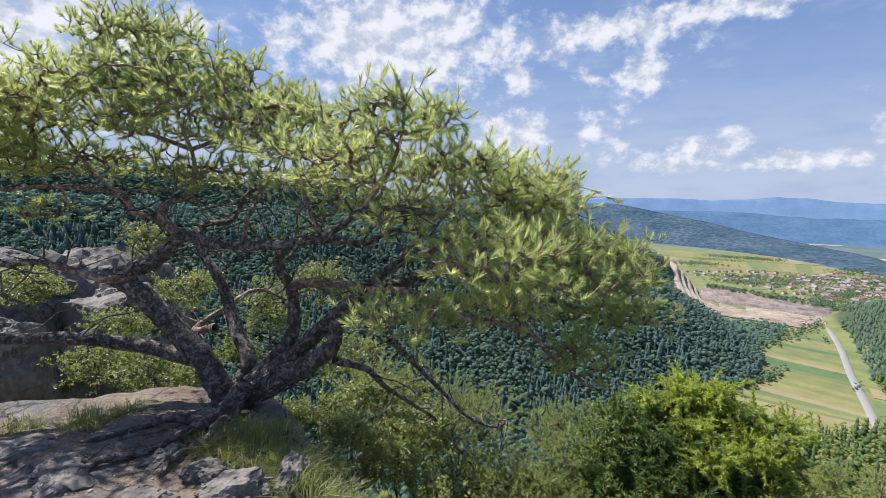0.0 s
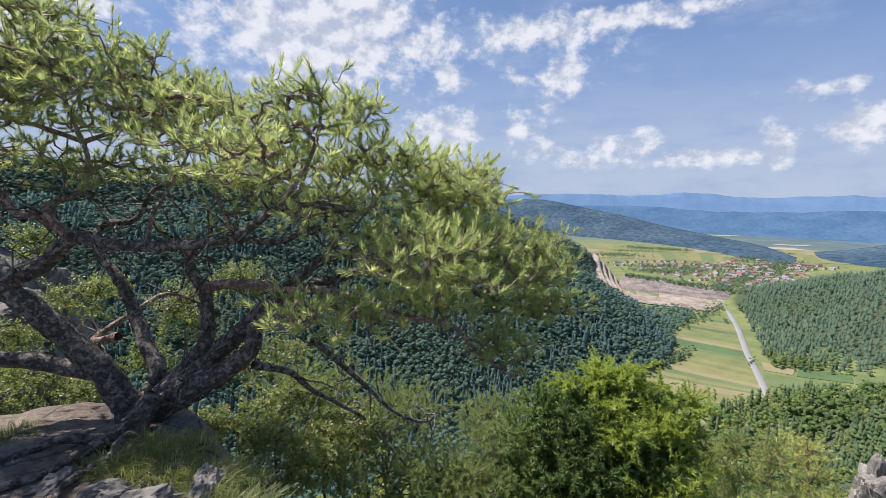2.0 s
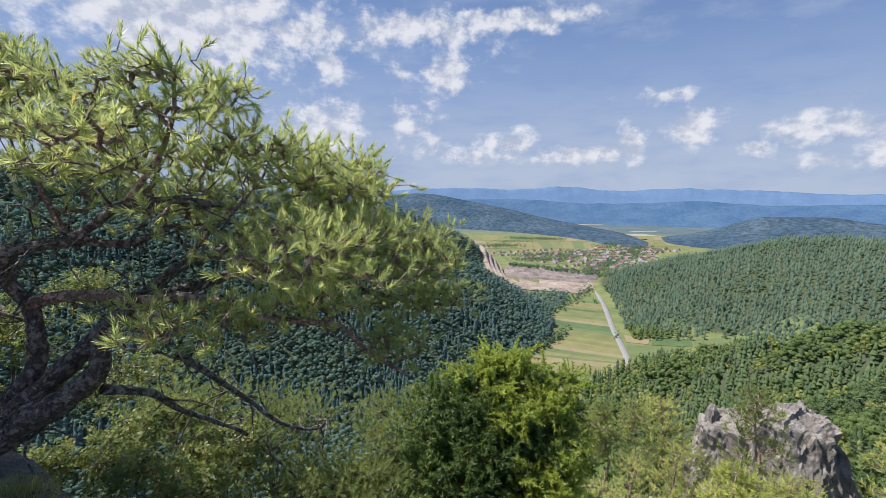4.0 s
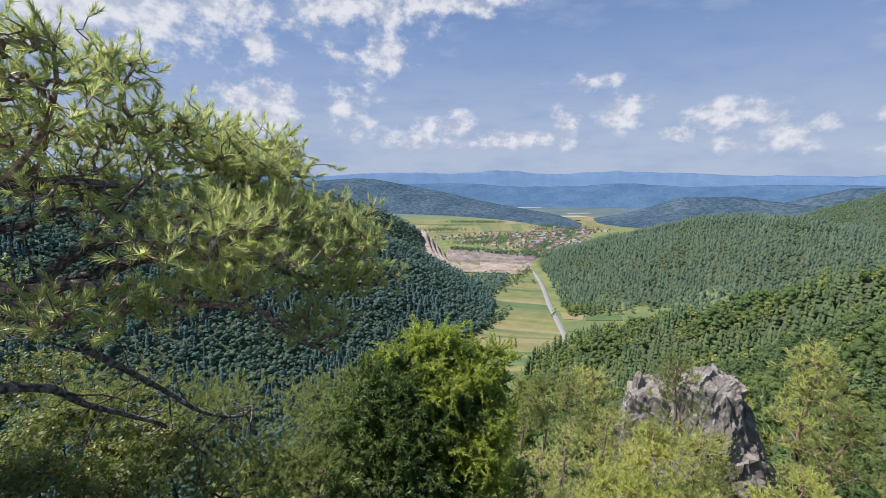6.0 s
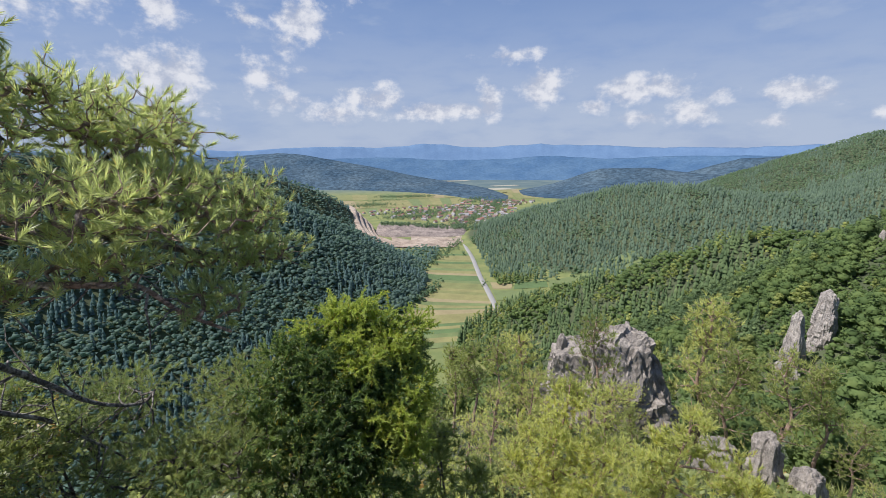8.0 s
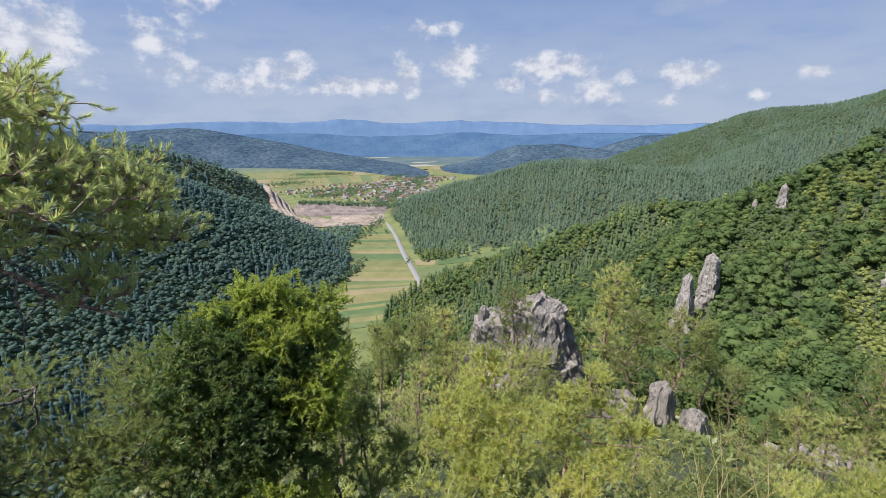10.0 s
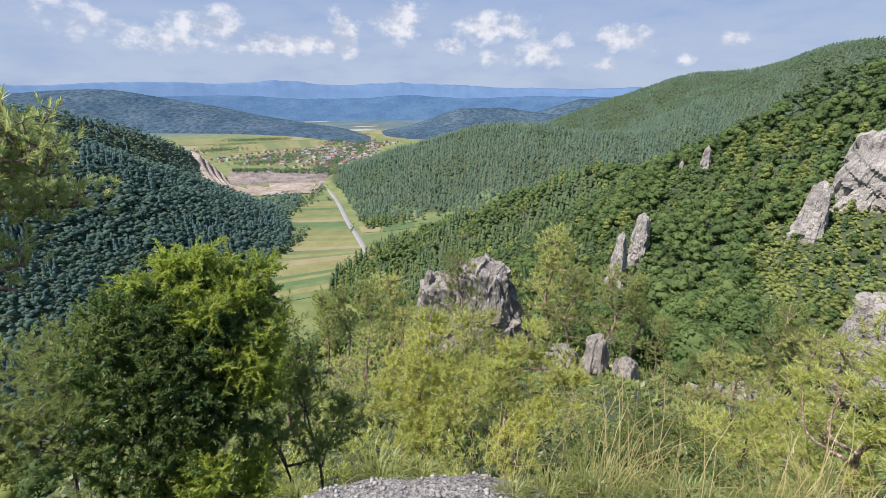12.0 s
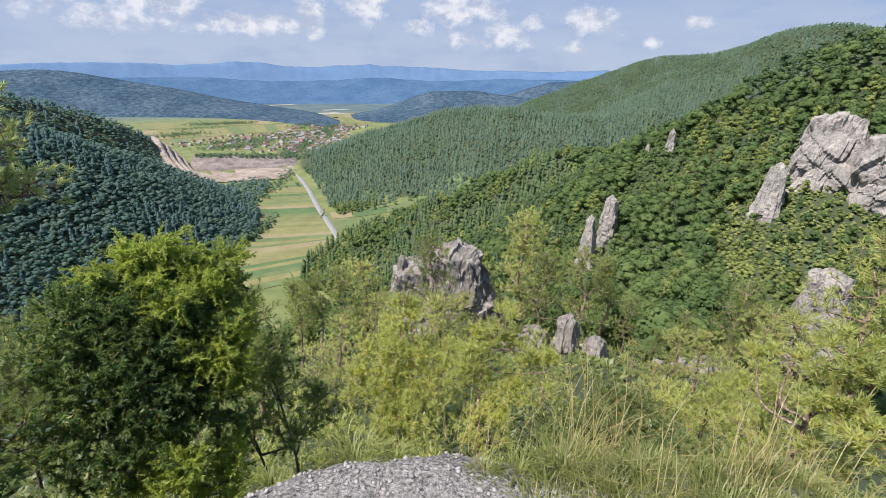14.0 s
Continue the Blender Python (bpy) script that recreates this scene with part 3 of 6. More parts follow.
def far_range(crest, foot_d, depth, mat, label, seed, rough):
    """A far range of hills: crest as azimuth, distance, height, fitted to the camera's view; sloping down to its foot.
    """
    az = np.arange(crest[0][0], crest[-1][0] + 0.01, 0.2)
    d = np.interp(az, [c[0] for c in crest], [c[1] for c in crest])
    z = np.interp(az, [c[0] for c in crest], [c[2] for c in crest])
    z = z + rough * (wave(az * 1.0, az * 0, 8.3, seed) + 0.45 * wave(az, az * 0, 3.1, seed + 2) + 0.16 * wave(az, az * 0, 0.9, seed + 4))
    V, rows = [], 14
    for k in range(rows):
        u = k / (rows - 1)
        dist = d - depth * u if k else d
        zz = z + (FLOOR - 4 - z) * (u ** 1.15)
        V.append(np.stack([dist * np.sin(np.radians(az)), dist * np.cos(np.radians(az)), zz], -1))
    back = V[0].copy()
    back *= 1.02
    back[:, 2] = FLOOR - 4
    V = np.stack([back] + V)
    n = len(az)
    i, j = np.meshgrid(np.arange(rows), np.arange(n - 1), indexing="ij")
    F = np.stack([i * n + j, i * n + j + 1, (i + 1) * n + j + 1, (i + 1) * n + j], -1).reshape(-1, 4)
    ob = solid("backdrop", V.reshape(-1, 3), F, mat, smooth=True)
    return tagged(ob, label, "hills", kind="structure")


M_FAR = backdrop_material("far_haze_blue_hills", (0.085, 0.145, 0.25), (0.10, 0.165, 0.275), 0.34)
M_FAR2 = backdrop_material("middle_haze_blue_hills", (0.05, 0.10, 0.185), (0.072, 0.13, 0.215), 0.32, 0.2)
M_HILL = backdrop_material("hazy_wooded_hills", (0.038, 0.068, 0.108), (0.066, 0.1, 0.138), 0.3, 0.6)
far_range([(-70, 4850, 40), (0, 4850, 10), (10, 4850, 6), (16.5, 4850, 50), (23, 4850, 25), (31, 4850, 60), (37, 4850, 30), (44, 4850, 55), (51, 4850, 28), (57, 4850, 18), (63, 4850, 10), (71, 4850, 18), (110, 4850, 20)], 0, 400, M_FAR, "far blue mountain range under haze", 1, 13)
far_range([(0, 3500, -95), (10, 3500, -73), (24, 3500, -50), (36, 3500, -74), (44, 3500, -48), (52, 3500, -63), (60, 3500, -42), (72, 3500, -56)], 0, 420, M_FAR2, "middle range of hills in painted haze blue", 4, 7)
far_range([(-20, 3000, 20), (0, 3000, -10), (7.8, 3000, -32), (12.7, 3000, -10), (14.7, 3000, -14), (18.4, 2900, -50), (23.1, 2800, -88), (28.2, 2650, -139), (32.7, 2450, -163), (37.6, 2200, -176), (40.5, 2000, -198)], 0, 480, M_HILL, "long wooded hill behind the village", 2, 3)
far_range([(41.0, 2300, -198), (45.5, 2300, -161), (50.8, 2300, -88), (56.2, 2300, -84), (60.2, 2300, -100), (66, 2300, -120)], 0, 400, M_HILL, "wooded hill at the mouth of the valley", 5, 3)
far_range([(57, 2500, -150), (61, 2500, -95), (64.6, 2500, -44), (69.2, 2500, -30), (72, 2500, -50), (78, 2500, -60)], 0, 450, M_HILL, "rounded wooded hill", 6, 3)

# ================= the valley floor =================
def drape(name, corners, nu, nv, lift, mat, label, category, kind="", group="", bumps=0.0):
    """A sheet over the land between four plan corners."""
    (ax, ay), (bx, by), (cx, cy), (dx, dy) = corners
    u, v = np.meshgrid(np.linspace(0, 1, nu + 1), np.linspace(0, 1, nv + 1), indexing="ij")
    x = (ax * (1 - u) + bx * u) * (1 - v) + (dx * (1 - u) + cx * u) * v
    y = (ay * (1 - u) + by * u) * (1 - v) + (dy * (1 - u) + cy * u) * v
    z = land(x, y) + lift + bumps * wave(x, y, 25, 4)
    V = np.stack([x, y, z], -1).reshape(-1, 3)
    i, j = np.meshgrid(np.arange(nu), np.arange(nv), indexing="ij")
    k = i * (nv + 1) + j
    F = np.stack([k, k + nv + 1, k + nv + 2, k + 1], -1).reshape(-1, 4)
    return tagged(solid(name, V, F, mat, smooth=True), label, category, group, kind)


M_FIELDS = [plain("meadow_green", (0.125, 0.165, 0.062), 0.25, 0.06), plain("meadow_yellow", (0.20, 0.195, 0.078), 0.25, 0.05), plain("stubble_tan", (0.25, 0.215, 0.115), 0.18, 0.05),
            plain("crop_green", (0.085, 0.14, 0.05), 0.25, 0.08), plain("hay_olive", (0.165, 0.18, 0.066), 0.25, 0.06)]
WORDS = ["fresh green meadow strip", "sun-yellowed meadow strip", "pale tan stubble field strip", "dark green crop strip", "olive hay field strip"]
# strips between the wooded foot and the road, near end first: left and right plan points
LEFT_EDGE = [(150, 400), (186, 425), (214, 446), (236, 470), (262, 503), (290, 538), (312, 568), (335, 600), (362, 632), (392, 662), (425, 695), (455, 735)]
RIGHT_EDGE = [(300, 340), (318, 372), (330, 395), (343, 418), (354, 438), (366, 460), (386, 497), (408, 537), (430, 574), (452, 614), (476, 655), (503, 704)]
PICK = [0, 3, 1, 2, 0, 1, 4, 3, 1, 4, 1]
for k in range(11):
    a, b, c, d = (np.array(q, float) for q in (LEFT_EDGE[k], RIGHT_EDGE[k], RIGHT_EDGE[k + 1], LEFT_EDGE[k + 1]))
    cuts = [0, 0.35 + 0.05 * (k % 4), 0.7, 1.0]
    for j in range(3):
        m = PICK[(k * 3 + j * 2) % 11] if j else PICK[k]
        u0, u1 = cuts[j], cuts[j + 1]
        drape("field", [a + (d - a) * u0, b + (c - b) * u0, b + (c - b) * u1, a + (d - a) * u1], 14, 3, 0.5 + 0.03 * ((k + j) % 3), M_FIELDS[m], WORDS[m], "field", group="valley fields")
for k, (c, m) in enumerate(((((370, 455), (420, 430), (444, 455), (392, 495)), 0), (((398, 500), (420, 485), (440, 505), (415, 528)), 2), (((422, 482), (470, 462), (492, 488), (443, 504)), 3), (((470, 460), (640, 420), (660, 462), (494, 486)), 0)
                             )):
    drape("field", c, 10, 5, 0.5, M_FIELDS[m], WORDS[m], "field", group="valley fields")
# meadows round and above the village
for k, (c, m) in enumerate(((((520, 1330), (700, 1290), (760, 1420), (570, 1490)), 4), (((560, 1500), (780, 1440), (860, 1640), (620, 1760)), 1), (((780, 1440), (960, 1400), (1090, 1600), (880, 1680)), 0), (((620, 1780), (900, 1680), (1000, 1880), (690, 1990)), 4),
                             (((900, 1690), (1120, 1600), (1240, 1780), (1010, 1880)), 1), (((1090, 1500), (1280, 1480), (1420, 1660), (1200, 1730)), 4), (((640, 1010), (720, 960), (800, 1040), (690, 1120)), 0), (((600, 1120), (690, 1130), (720, 1230), (600, 1260)), 4),
                             (((1250, 1420), (1420, 1380), (1560, 1560), (1400, 1640)), 1), (((1350, 1650), (1500, 1600), (1640, 1760), (1480, 1840)), 1))):
    P = np.array(c, float)
    for q in range(5):
        u0, u1, w = q / 5, (q + 1) / 5, (m, (m + 1) % 5, m, 4, 1)[(q + k) % 5]
        drape("field", [P[0] + (P[1] - P[0]) * u0, P[0] + (P[1] - P[0]) * u1, P[3] + (P[2] - P[3]) * u1, P[3] + (P[2] - P[3]) * u0], 4, 8, 0.6 + 0.1 * ((k + q) % 2), M_FIELDS[w], WORDS[w], "field", group="village meadows")
# pale fields far out on the plain
M_PALE = plain("far_pale_fields", (0.33, 0.32, 0.26), 0.15, 0.01)
for a, d, w, h in ((32.5, 3000, 130, 30), (38.9, 2380, 60, 50), (39.5, 2600, 70, 25)):
    x, y = polar(a, d)
    drape("field", [(x - w, y - h), (x + w, y - h - w * 0.5), (x + w, y + h - w * 0.5), (x - w, y + h)], 3, 2, 1.2, M_PALE, "pale field far out on the plain", "field", group="far fields")


def road():
    pts = spline([(338, 412), (358, 446), (388, 500), (418, 556), (452, 614), (485, 671), (514, 725), (539, 773), (566, 815), (600, 860), (660, 930), (730, 1000), (820, 1090), (930, 1200)], 8)[:, :2]
    t = np.gradient(pts, axis=0)
    t /= np.linalg.norm(t, axis=1, keepdims=True)
    nrm = np.stack([-t[:, 1], t[:, 0]], -1)
    V = []
    for off, up in ((-3.9, 0.35), (-3.0, 1.1), (3.0, 1.1), (3.9, 0.35)):
        p = pts + nrm * off
        V.append(np.c_[p, np.full(len(p), FLOOR + up + 0.15)])
    V = np.stack(V, 1).reshape(-1, 3)
    F = [[4 * i + j, 4 * i + 4 + j, 4 * i + 5 + j, 4 * i + 1 + j] for i in range(len(pts) - 1) for j in range(3)]
    tagged(solid("road", V, F, M_ROAD), "pale asphalt road along the valley fields", "road", kind="structure")


road()


def bank(name, foot, lean, heights, back, mat, owner, label, steps=4, rows=22, seed=2.0):
    """A quarried bank: ledges rising from the foot line to the given heights, then a shelf running back."""
    foot = spline([(*p, 0) for p in foot], 7)[:, :2]
    n = len(foot)
    h = np.interp(np.linspace(0, 1, n), np.linspace(0, 1, len(heights)), heights)
    V = []
    for r in range(rows):
        u = r / (rows - 4) if r < rows - 3 else 1.0
        run = 1.0 if r >= rows - 3 else u
        rise = (math.floor(u * steps) + min(1, (u * steps % 1) * 2.6)) / steps if u < 1 else 1.0
        beyond = max(0, r - (rows - 4)) / 3
        jag = 2.5 * wave(foot[:, 0] + 30 * u, foot[:, 1] - 20 * u, 22, seed) + 1.2 * wave(foot[:, 0], foot[:, 1] + 9 * r, 8, seed + 3)
        x = foot[:, 0] + lean[0] * run + back[0] * beyond + jag * 0.6
        y = foot[:, 1] + lean[1] * run + back[1] * beyond + jag * 0.5
        z = FLOOR + 0.6 + h * rise * (1 - 0.9 * max(0, beyond - 0.5) * 2) + (0.6 * wave(x, y, 12, seed + 5) if r else -1.0)
        V.append(np.stack([x, y, z], -1))
    V = np.stack(V, 1).reshape(-1, 3)
    F = [[i * rows + j, (i + 1) * rows + j, (i + 1) * rows + j + 1, i * rows + j + 1] for i in range(n - 1) for j in range(rows - 1)]
    return solid(name, V, F, mat, owner, label=label)


def quarry():
    q = thing("quarry", (440, 960, FLOOR), "open stone quarry with stepped beige benches", "quarry")
    bank("quarry_face", [(412, 842), (412, 895), (426, 962), (455, 1045), (478, 1130)], (-46, 30), (12, 32, 50, 58, 54), (-60, 30), M_QUARRY, q, "stepped beige rock benches")
    bank("terrace_face", [(428, 985), (452, 945), (492, 925), (540, 890), (590, 862), (620, 880)], (30, 46), (15, 16, 15, 12, 8, 3), (40, 80), M_QUARRY_GREY, q, "grey terraced quarry wall under trees", 3, 18, 6.0)
    for c in (((396, 880), (404, 838), (436, 815), (430, 985)), ((404, 838), (436, 815), (508, 770), (452, 945)), ((436, 815), (508, 770), (588, 838), (492, 925)), ((545, 800), (575, 795), (612, 862), (585, 880))):
        u, v = np.meshgrid(np.linspace(0, 1, 9), np.linspace(0, 1, 9), indexing="ij")
        P = np.array(c, float)
        xy = (P[0] * (1 - u)[..., None] + P[1] * u[..., None]) * (1 - v)[..., None] + (P[3] * (1 - u)[..., None] + P[2] * u[..., None]) * v[..., None]
        z = FLOOR + 1.6 + 0.7 * wave(xy[..., 0], xy[..., 1], 30, 3)
        i, j = np.meshgrid(np.arange(8), np.arange(8), indexing="ij")
        k = i * 9 + j
        solid("quarry_floor", np.dstack([xy, z]).reshape(-1, 3), np.stack([k, k + 9, k + 10, k + 1], -1).reshape(-1, 4), M_QUARRY, q, label="pale graded quarry floor")


quarry()

# ----- village -----
M_WALLS = [plain("lime_wall", (0.55, 0.53, 0.49), 0.06, 0.4), plain("cream_wall", (0.5, 0.44, 0.33), 0.06, 0.4), plain("grey_wall", (0.5, 0.49, 0.47), 0.08, 0.4)]
M_ROOFS = [plain("red_tile_roof", (0.235, 0.125, 0.10), 0.2, 0.5), plain("brown_tile_roof", (0.18, 0.125, 0.11), 0.2, 0.5), plain("grey_roof", (0.25, 0.25, 0.265), 0.15, 0.5)]
M_PANE = plain("dark_window", (0.05, 0.06, 0.07), 0.1, 1, 0.25)


def house_meshes(w, d, h, rise):
    wall = bmesh.new()
    bmesh.ops.create_cube(wall, size=1, matrix=Matrix.Translation((0, 0, h / 2)) @ Matrix.Diagonal((w, d, h, 1)))
    for s in (-1, 1):
        a = [wall.verts.new((s * w / 2, y, z)) for y, z in ((-d / 2, h), (d / 2, h), (0, h + rise))]
        wall.faces.new(a)
    roof = bmesh.new()
    o, th = 0.6, 0.3
    for s in (-1, 1):
        e = [(x, s * (d / 2 + o), h - o * rise / d * 2) for x in (-w / 2 - o, w / 2 + o)] + [(x, 0, h + rise + th) for x in (w / 2 + o, -w / 2 - o)]
        up, dn = [roof.verts.new((x, y, z + th)) for x, y, z in e[:2]] + [roof.verts.new(p) for p in e[2:]], [roof.verts.new(p) for p in e[:2]] + [roof.verts.new((x, y, z - th)) for x, y, z in e[2:]]
        roof.faces.new(up), roof.faces.new(dn[::-1])
        for k in range(4):
            roof.faces.new((up[k], up[(k + 1) % 4], dn[(k + 1) % 4], dn[k]))
    win = bmesh.new()
    bmesh.ops.create_cube(win, size=1, matrix=Matrix.Diagonal((1.2, 0.12, 1.3, 1)))
    out = []
    for nm, bm in (("wall", wall), ("roof", roof), ("window", win)):
        bmesh.ops.recalc_face_normals(bm, faces=bm.faces[:])
        me = bpy.data.meshes.new(nm)
        bm.to_mesh(me)
        bm.free()
        out.append(me)
    return out


def village():
    protos = []
    for k, (w, d, h, rise) in enumerate(((9.5, 7.5, 3.8, 3.2), (8.5, 8.5, 5, 2.8), (12, 7.5, 3.4, 3.4), (16, 8, 4.5, 2.6))):
        meshes = house_meshes(w, d, h, rise)
        for r in range(3):
            ms = [m.copy() for m in meshes]
            ms[0].materials.append(M_WALLS[(k + r) % 3]), ms[1].materials.append(M_ROOFS[r]), ms[2].materials.append(M_PANE)
            protos.append((ms, w, d, h, ("red", "brown", "grey")[r], ("white", "cream", "grey")[(k + r) % 3]))
    spots = []
    streets = [((700, 985), (1010, 1330), 44, 15), ((650, 1110), (960, 1180), 46, 15), ((610, 1180), (900, 1330), 60, 19), ((760, 1060), (900, 1130), 60, 15), ((560, 1330), (830, 1380), 46, 24), ((880, 1120), (1160, 1420), 70, 14), ((800, 1200), (1080, 1440), 60, 17), ((1080, 1290), (1240, 1330), 40, 22)]
    for (x0, y0), (x1, y1), wid, gap in streets:
        ln = math.hypot(x1 - x0, y1 - y0)
        nx, ny = -(y1 - y0) / ln, (x1 - x0) / ln
        for s in np.arange(0, ln, gap):
            for side in (-1, 1):
                off = side * (wid * rng.uniform(0.3, 1.0))
                spots.append((x0 + (x1 - x0) * s / ln + nx * off + rng.normal() * 3, y0 + (y1 - y0) * s / ln + ny * off + rng.normal() * 3, math.atan2(y1 - y0, x1 - x0) + rng.choice([0, math.pi / 2]) + rng.normal() * 0.15))
    kept = []
    for x, y, a in spots:
        if all(math.hypot(x - p, y - q) > 11 for p, q in kept):
            kept.append((x, y))
            ms, w, d, h, roofc, wallc = protos[rng.choice(12, p=np.array([4, 4, 4] * 4) / 48)]
            house = new("house")
            house.matrix_world = Matrix.Translation((x, y, on_land(x, y) - 0.2)) @ Matrix.Rotation(a, 4, "Z")
            tagged(house, f"village house with {wallc} walls and a {roofc} roof", "house", "village houses")
            for m, nm in zip(ms[:2], ("wall", "roof")):
                new(nm, m).parent = house
            for sx in (-0.28, 0.28):
                wn = new("window", ms[2])
                wn.parent = house
                wn.location = (sx * w, -d / 2 - 0.03, h * 0.55)
    return kept


def on_land(x, y, sink=0.0):
    return float(land(x, y)) - sink


HOUSES = village()

# ================= growing things =================
def tuft(needles, length, width, stem, wide=60, tip=22):
    """A shoot with needles round it, pointing up, as triangles."""
    V, F = [], []
    for k in range(needles):
        u = (k + 0.5) / needles
        a = k * 2.399 + rng.uniform(-0.3, 0.3)
        lean = radians(wide + (tip - wide) * u + rng.uniform(-9, 9))
        d = np.array([math.cos(a) * math.sin(lean), math.sin(a) * math.sin(lean), math.cos(lean)])
        s = np.array([-math.sin(a), math.cos(a), 0])
        p = np.array([0, 0, stem * u])
        ln = length * rng.uniform(0.8, 1.12)
        V += [p - s * width / 2, p + s * width / 2, p + d * ln]
        F.append([3 * k, 3 * k + 1, 3 * k + 2])
    return np.array(V), np.array(F)


def leaf_spray(leaves, size, stem):
    """A twig end with folded oval leaves."""
    V, F = [], []
    for k in range(leaves):
        u = (k + 0.5) / leaves
        a, lean = k * 2.399 + rng.uniform(-0.4, 0.4), radians(rng.uniform(35, 85))
        d = np.array([math.cos(a) * math.sin(lean), math.sin(a) * math.sin(lean), math.cos(lean)])
        s = np.cross(d, [0, 0, 1.0])
        s /= np.linalg.norm(s)
        nrm = np.cross(s, d)
        p = np.array([0, 0, stem * u])
        ln = size * rng.uniform(0.7, 1.2)
        V += [p, p + d * ln * 0.45 + s * ln * 0.3 + nrm * ln * 0.06, p + d * ln, p + d * ln * 0.45 - s * ln * 0.3 + nrm * ln * 0.06]
        F += [[4 * k, 4 * k + 1, 4 * k + 2], [4 * k, 4 * k + 2, 4 * k + 3]]
    return np.array(V), np.array(F)


FINE_TUFTS = [tuft(36, 0.051, 0.0062, 0.060, 62, 16) for _ in range(6)]
MID_TUFTS = [tuft(16, 0.092, 0.021, 0.085, 72, 18) for _ in range(6)]
COARSE_TUFTS = [tuft(11, 0.15, 0.03, 0.14, 70, 25) for _ in range(5)]


def frond(n, length, leaf):
    """A drooping juniper branchlet with short side shoots."""
    V, F = [], []
    for k in range(n):
        u = (k + 0.5) / n
        p = np.array([0.25 * length * u * u, 0, length * u])
        for _ in range(4):
            d = rng.normal(size=3) * [1, 1, 0.5] + [0.25, 0, 1.0]
            d /= np.linalg.norm(d)
            s = np.cross(d, rng.normal(size=3))
            s /= np.linalg.norm(s)
            ln = leaf * rng.uniform(0.6, 1.2) * (1.15 - 0.5 * u)
            b = len(V)
            V += [p - s * ln * 0.17, p + s * ln * 0.17, p + d * ln]
            F.append([b, b + 1, b + 2])
    return np.array(V), np.array(F)


JUNIPER_TUFTS = [frond(14, 0.17, 0.046) for _ in range(6)]
LEAF_TUFTS = [leaf_spray(9, 0.042, 0.11) for _ in range(5)]


def fill(blobs, per, squash=1.0, shell=0.45, clump=14, loose=1.0):
    """Places for shoots in rounded masses (x, y, z, half width, half height, weight)."""
    out = []
    for b in blobs:
        n = max(6, int(per * (b[5] if len(b) > 5 else 1.0) * b[3] * b[4] / 0.1))
        k = max(4, n // clump)
        d = rng.normal(size=(k, 3))
        d = np.repeat(d / np.linalg.norm(d, axis=1, keepdims=True), math.ceil(n / k), axis=0)[:n]
        d = d * (0.35 + 0.65 * rng.uniform(0, 1, (n, 1)) ** 0.4) + rng.normal(size=(n, 3)) * [0.2 * loose, 0.2 * loose, 0.14 * loose]
        d *= (shell + (1 - shell) * rng.uniform(0, 1, (n, 1)) ** 0.5)
        d[:, 2] = np.where(d[:, 2] < -0.35, -d[:, 2], d[:, 2])
        d *= np.minimum(1, 1.3 / (np.linalg.norm(d, axis=1, keepdims=True) + 1e-9))
        out.append(np.array(b[:3]) + d * [b[3], b[3] * squash, b[4]])
    return np.concatenate(out)


def connect(roots, tips, bias=0.3):
    """Joins every tip to the nearest wood by the shortest branching; returns each tip's parent (tips follow roots) and order."""
    n0, n = len(roots), len(tips)
    P = np.vstack([roots, tips])
    best = np.full(n, 1e9)
    parent = np.zeros(n, int)
    plen = np.zeros(n0 + n)
    for k0 in range(0, n0, 200):
        d = np.linalg.norm(tips[:, None] - roots[None, k0:k0 + 200], axis=2)
        j = d.argmin(1)
        m = d[np.arange(n), j]
        parent = np.where(m < best, j + k0, parent)
        best = np.minimum(best, m)
    left = np.ones(n, bool)
    order = []
    for _ in range(n):
        i = int(np.where(left, best, 1e9).argmin())
        left[i] = False
        order.append(i)
        plen[n0 + i] = best[i]
        d = np.linalg.norm(tips - tips[i], axis=1) + bias * best[i]
        m = left & (d < best)
        best[m] = d[m]
        parent[m] = n0 + i
    return P, parent, order


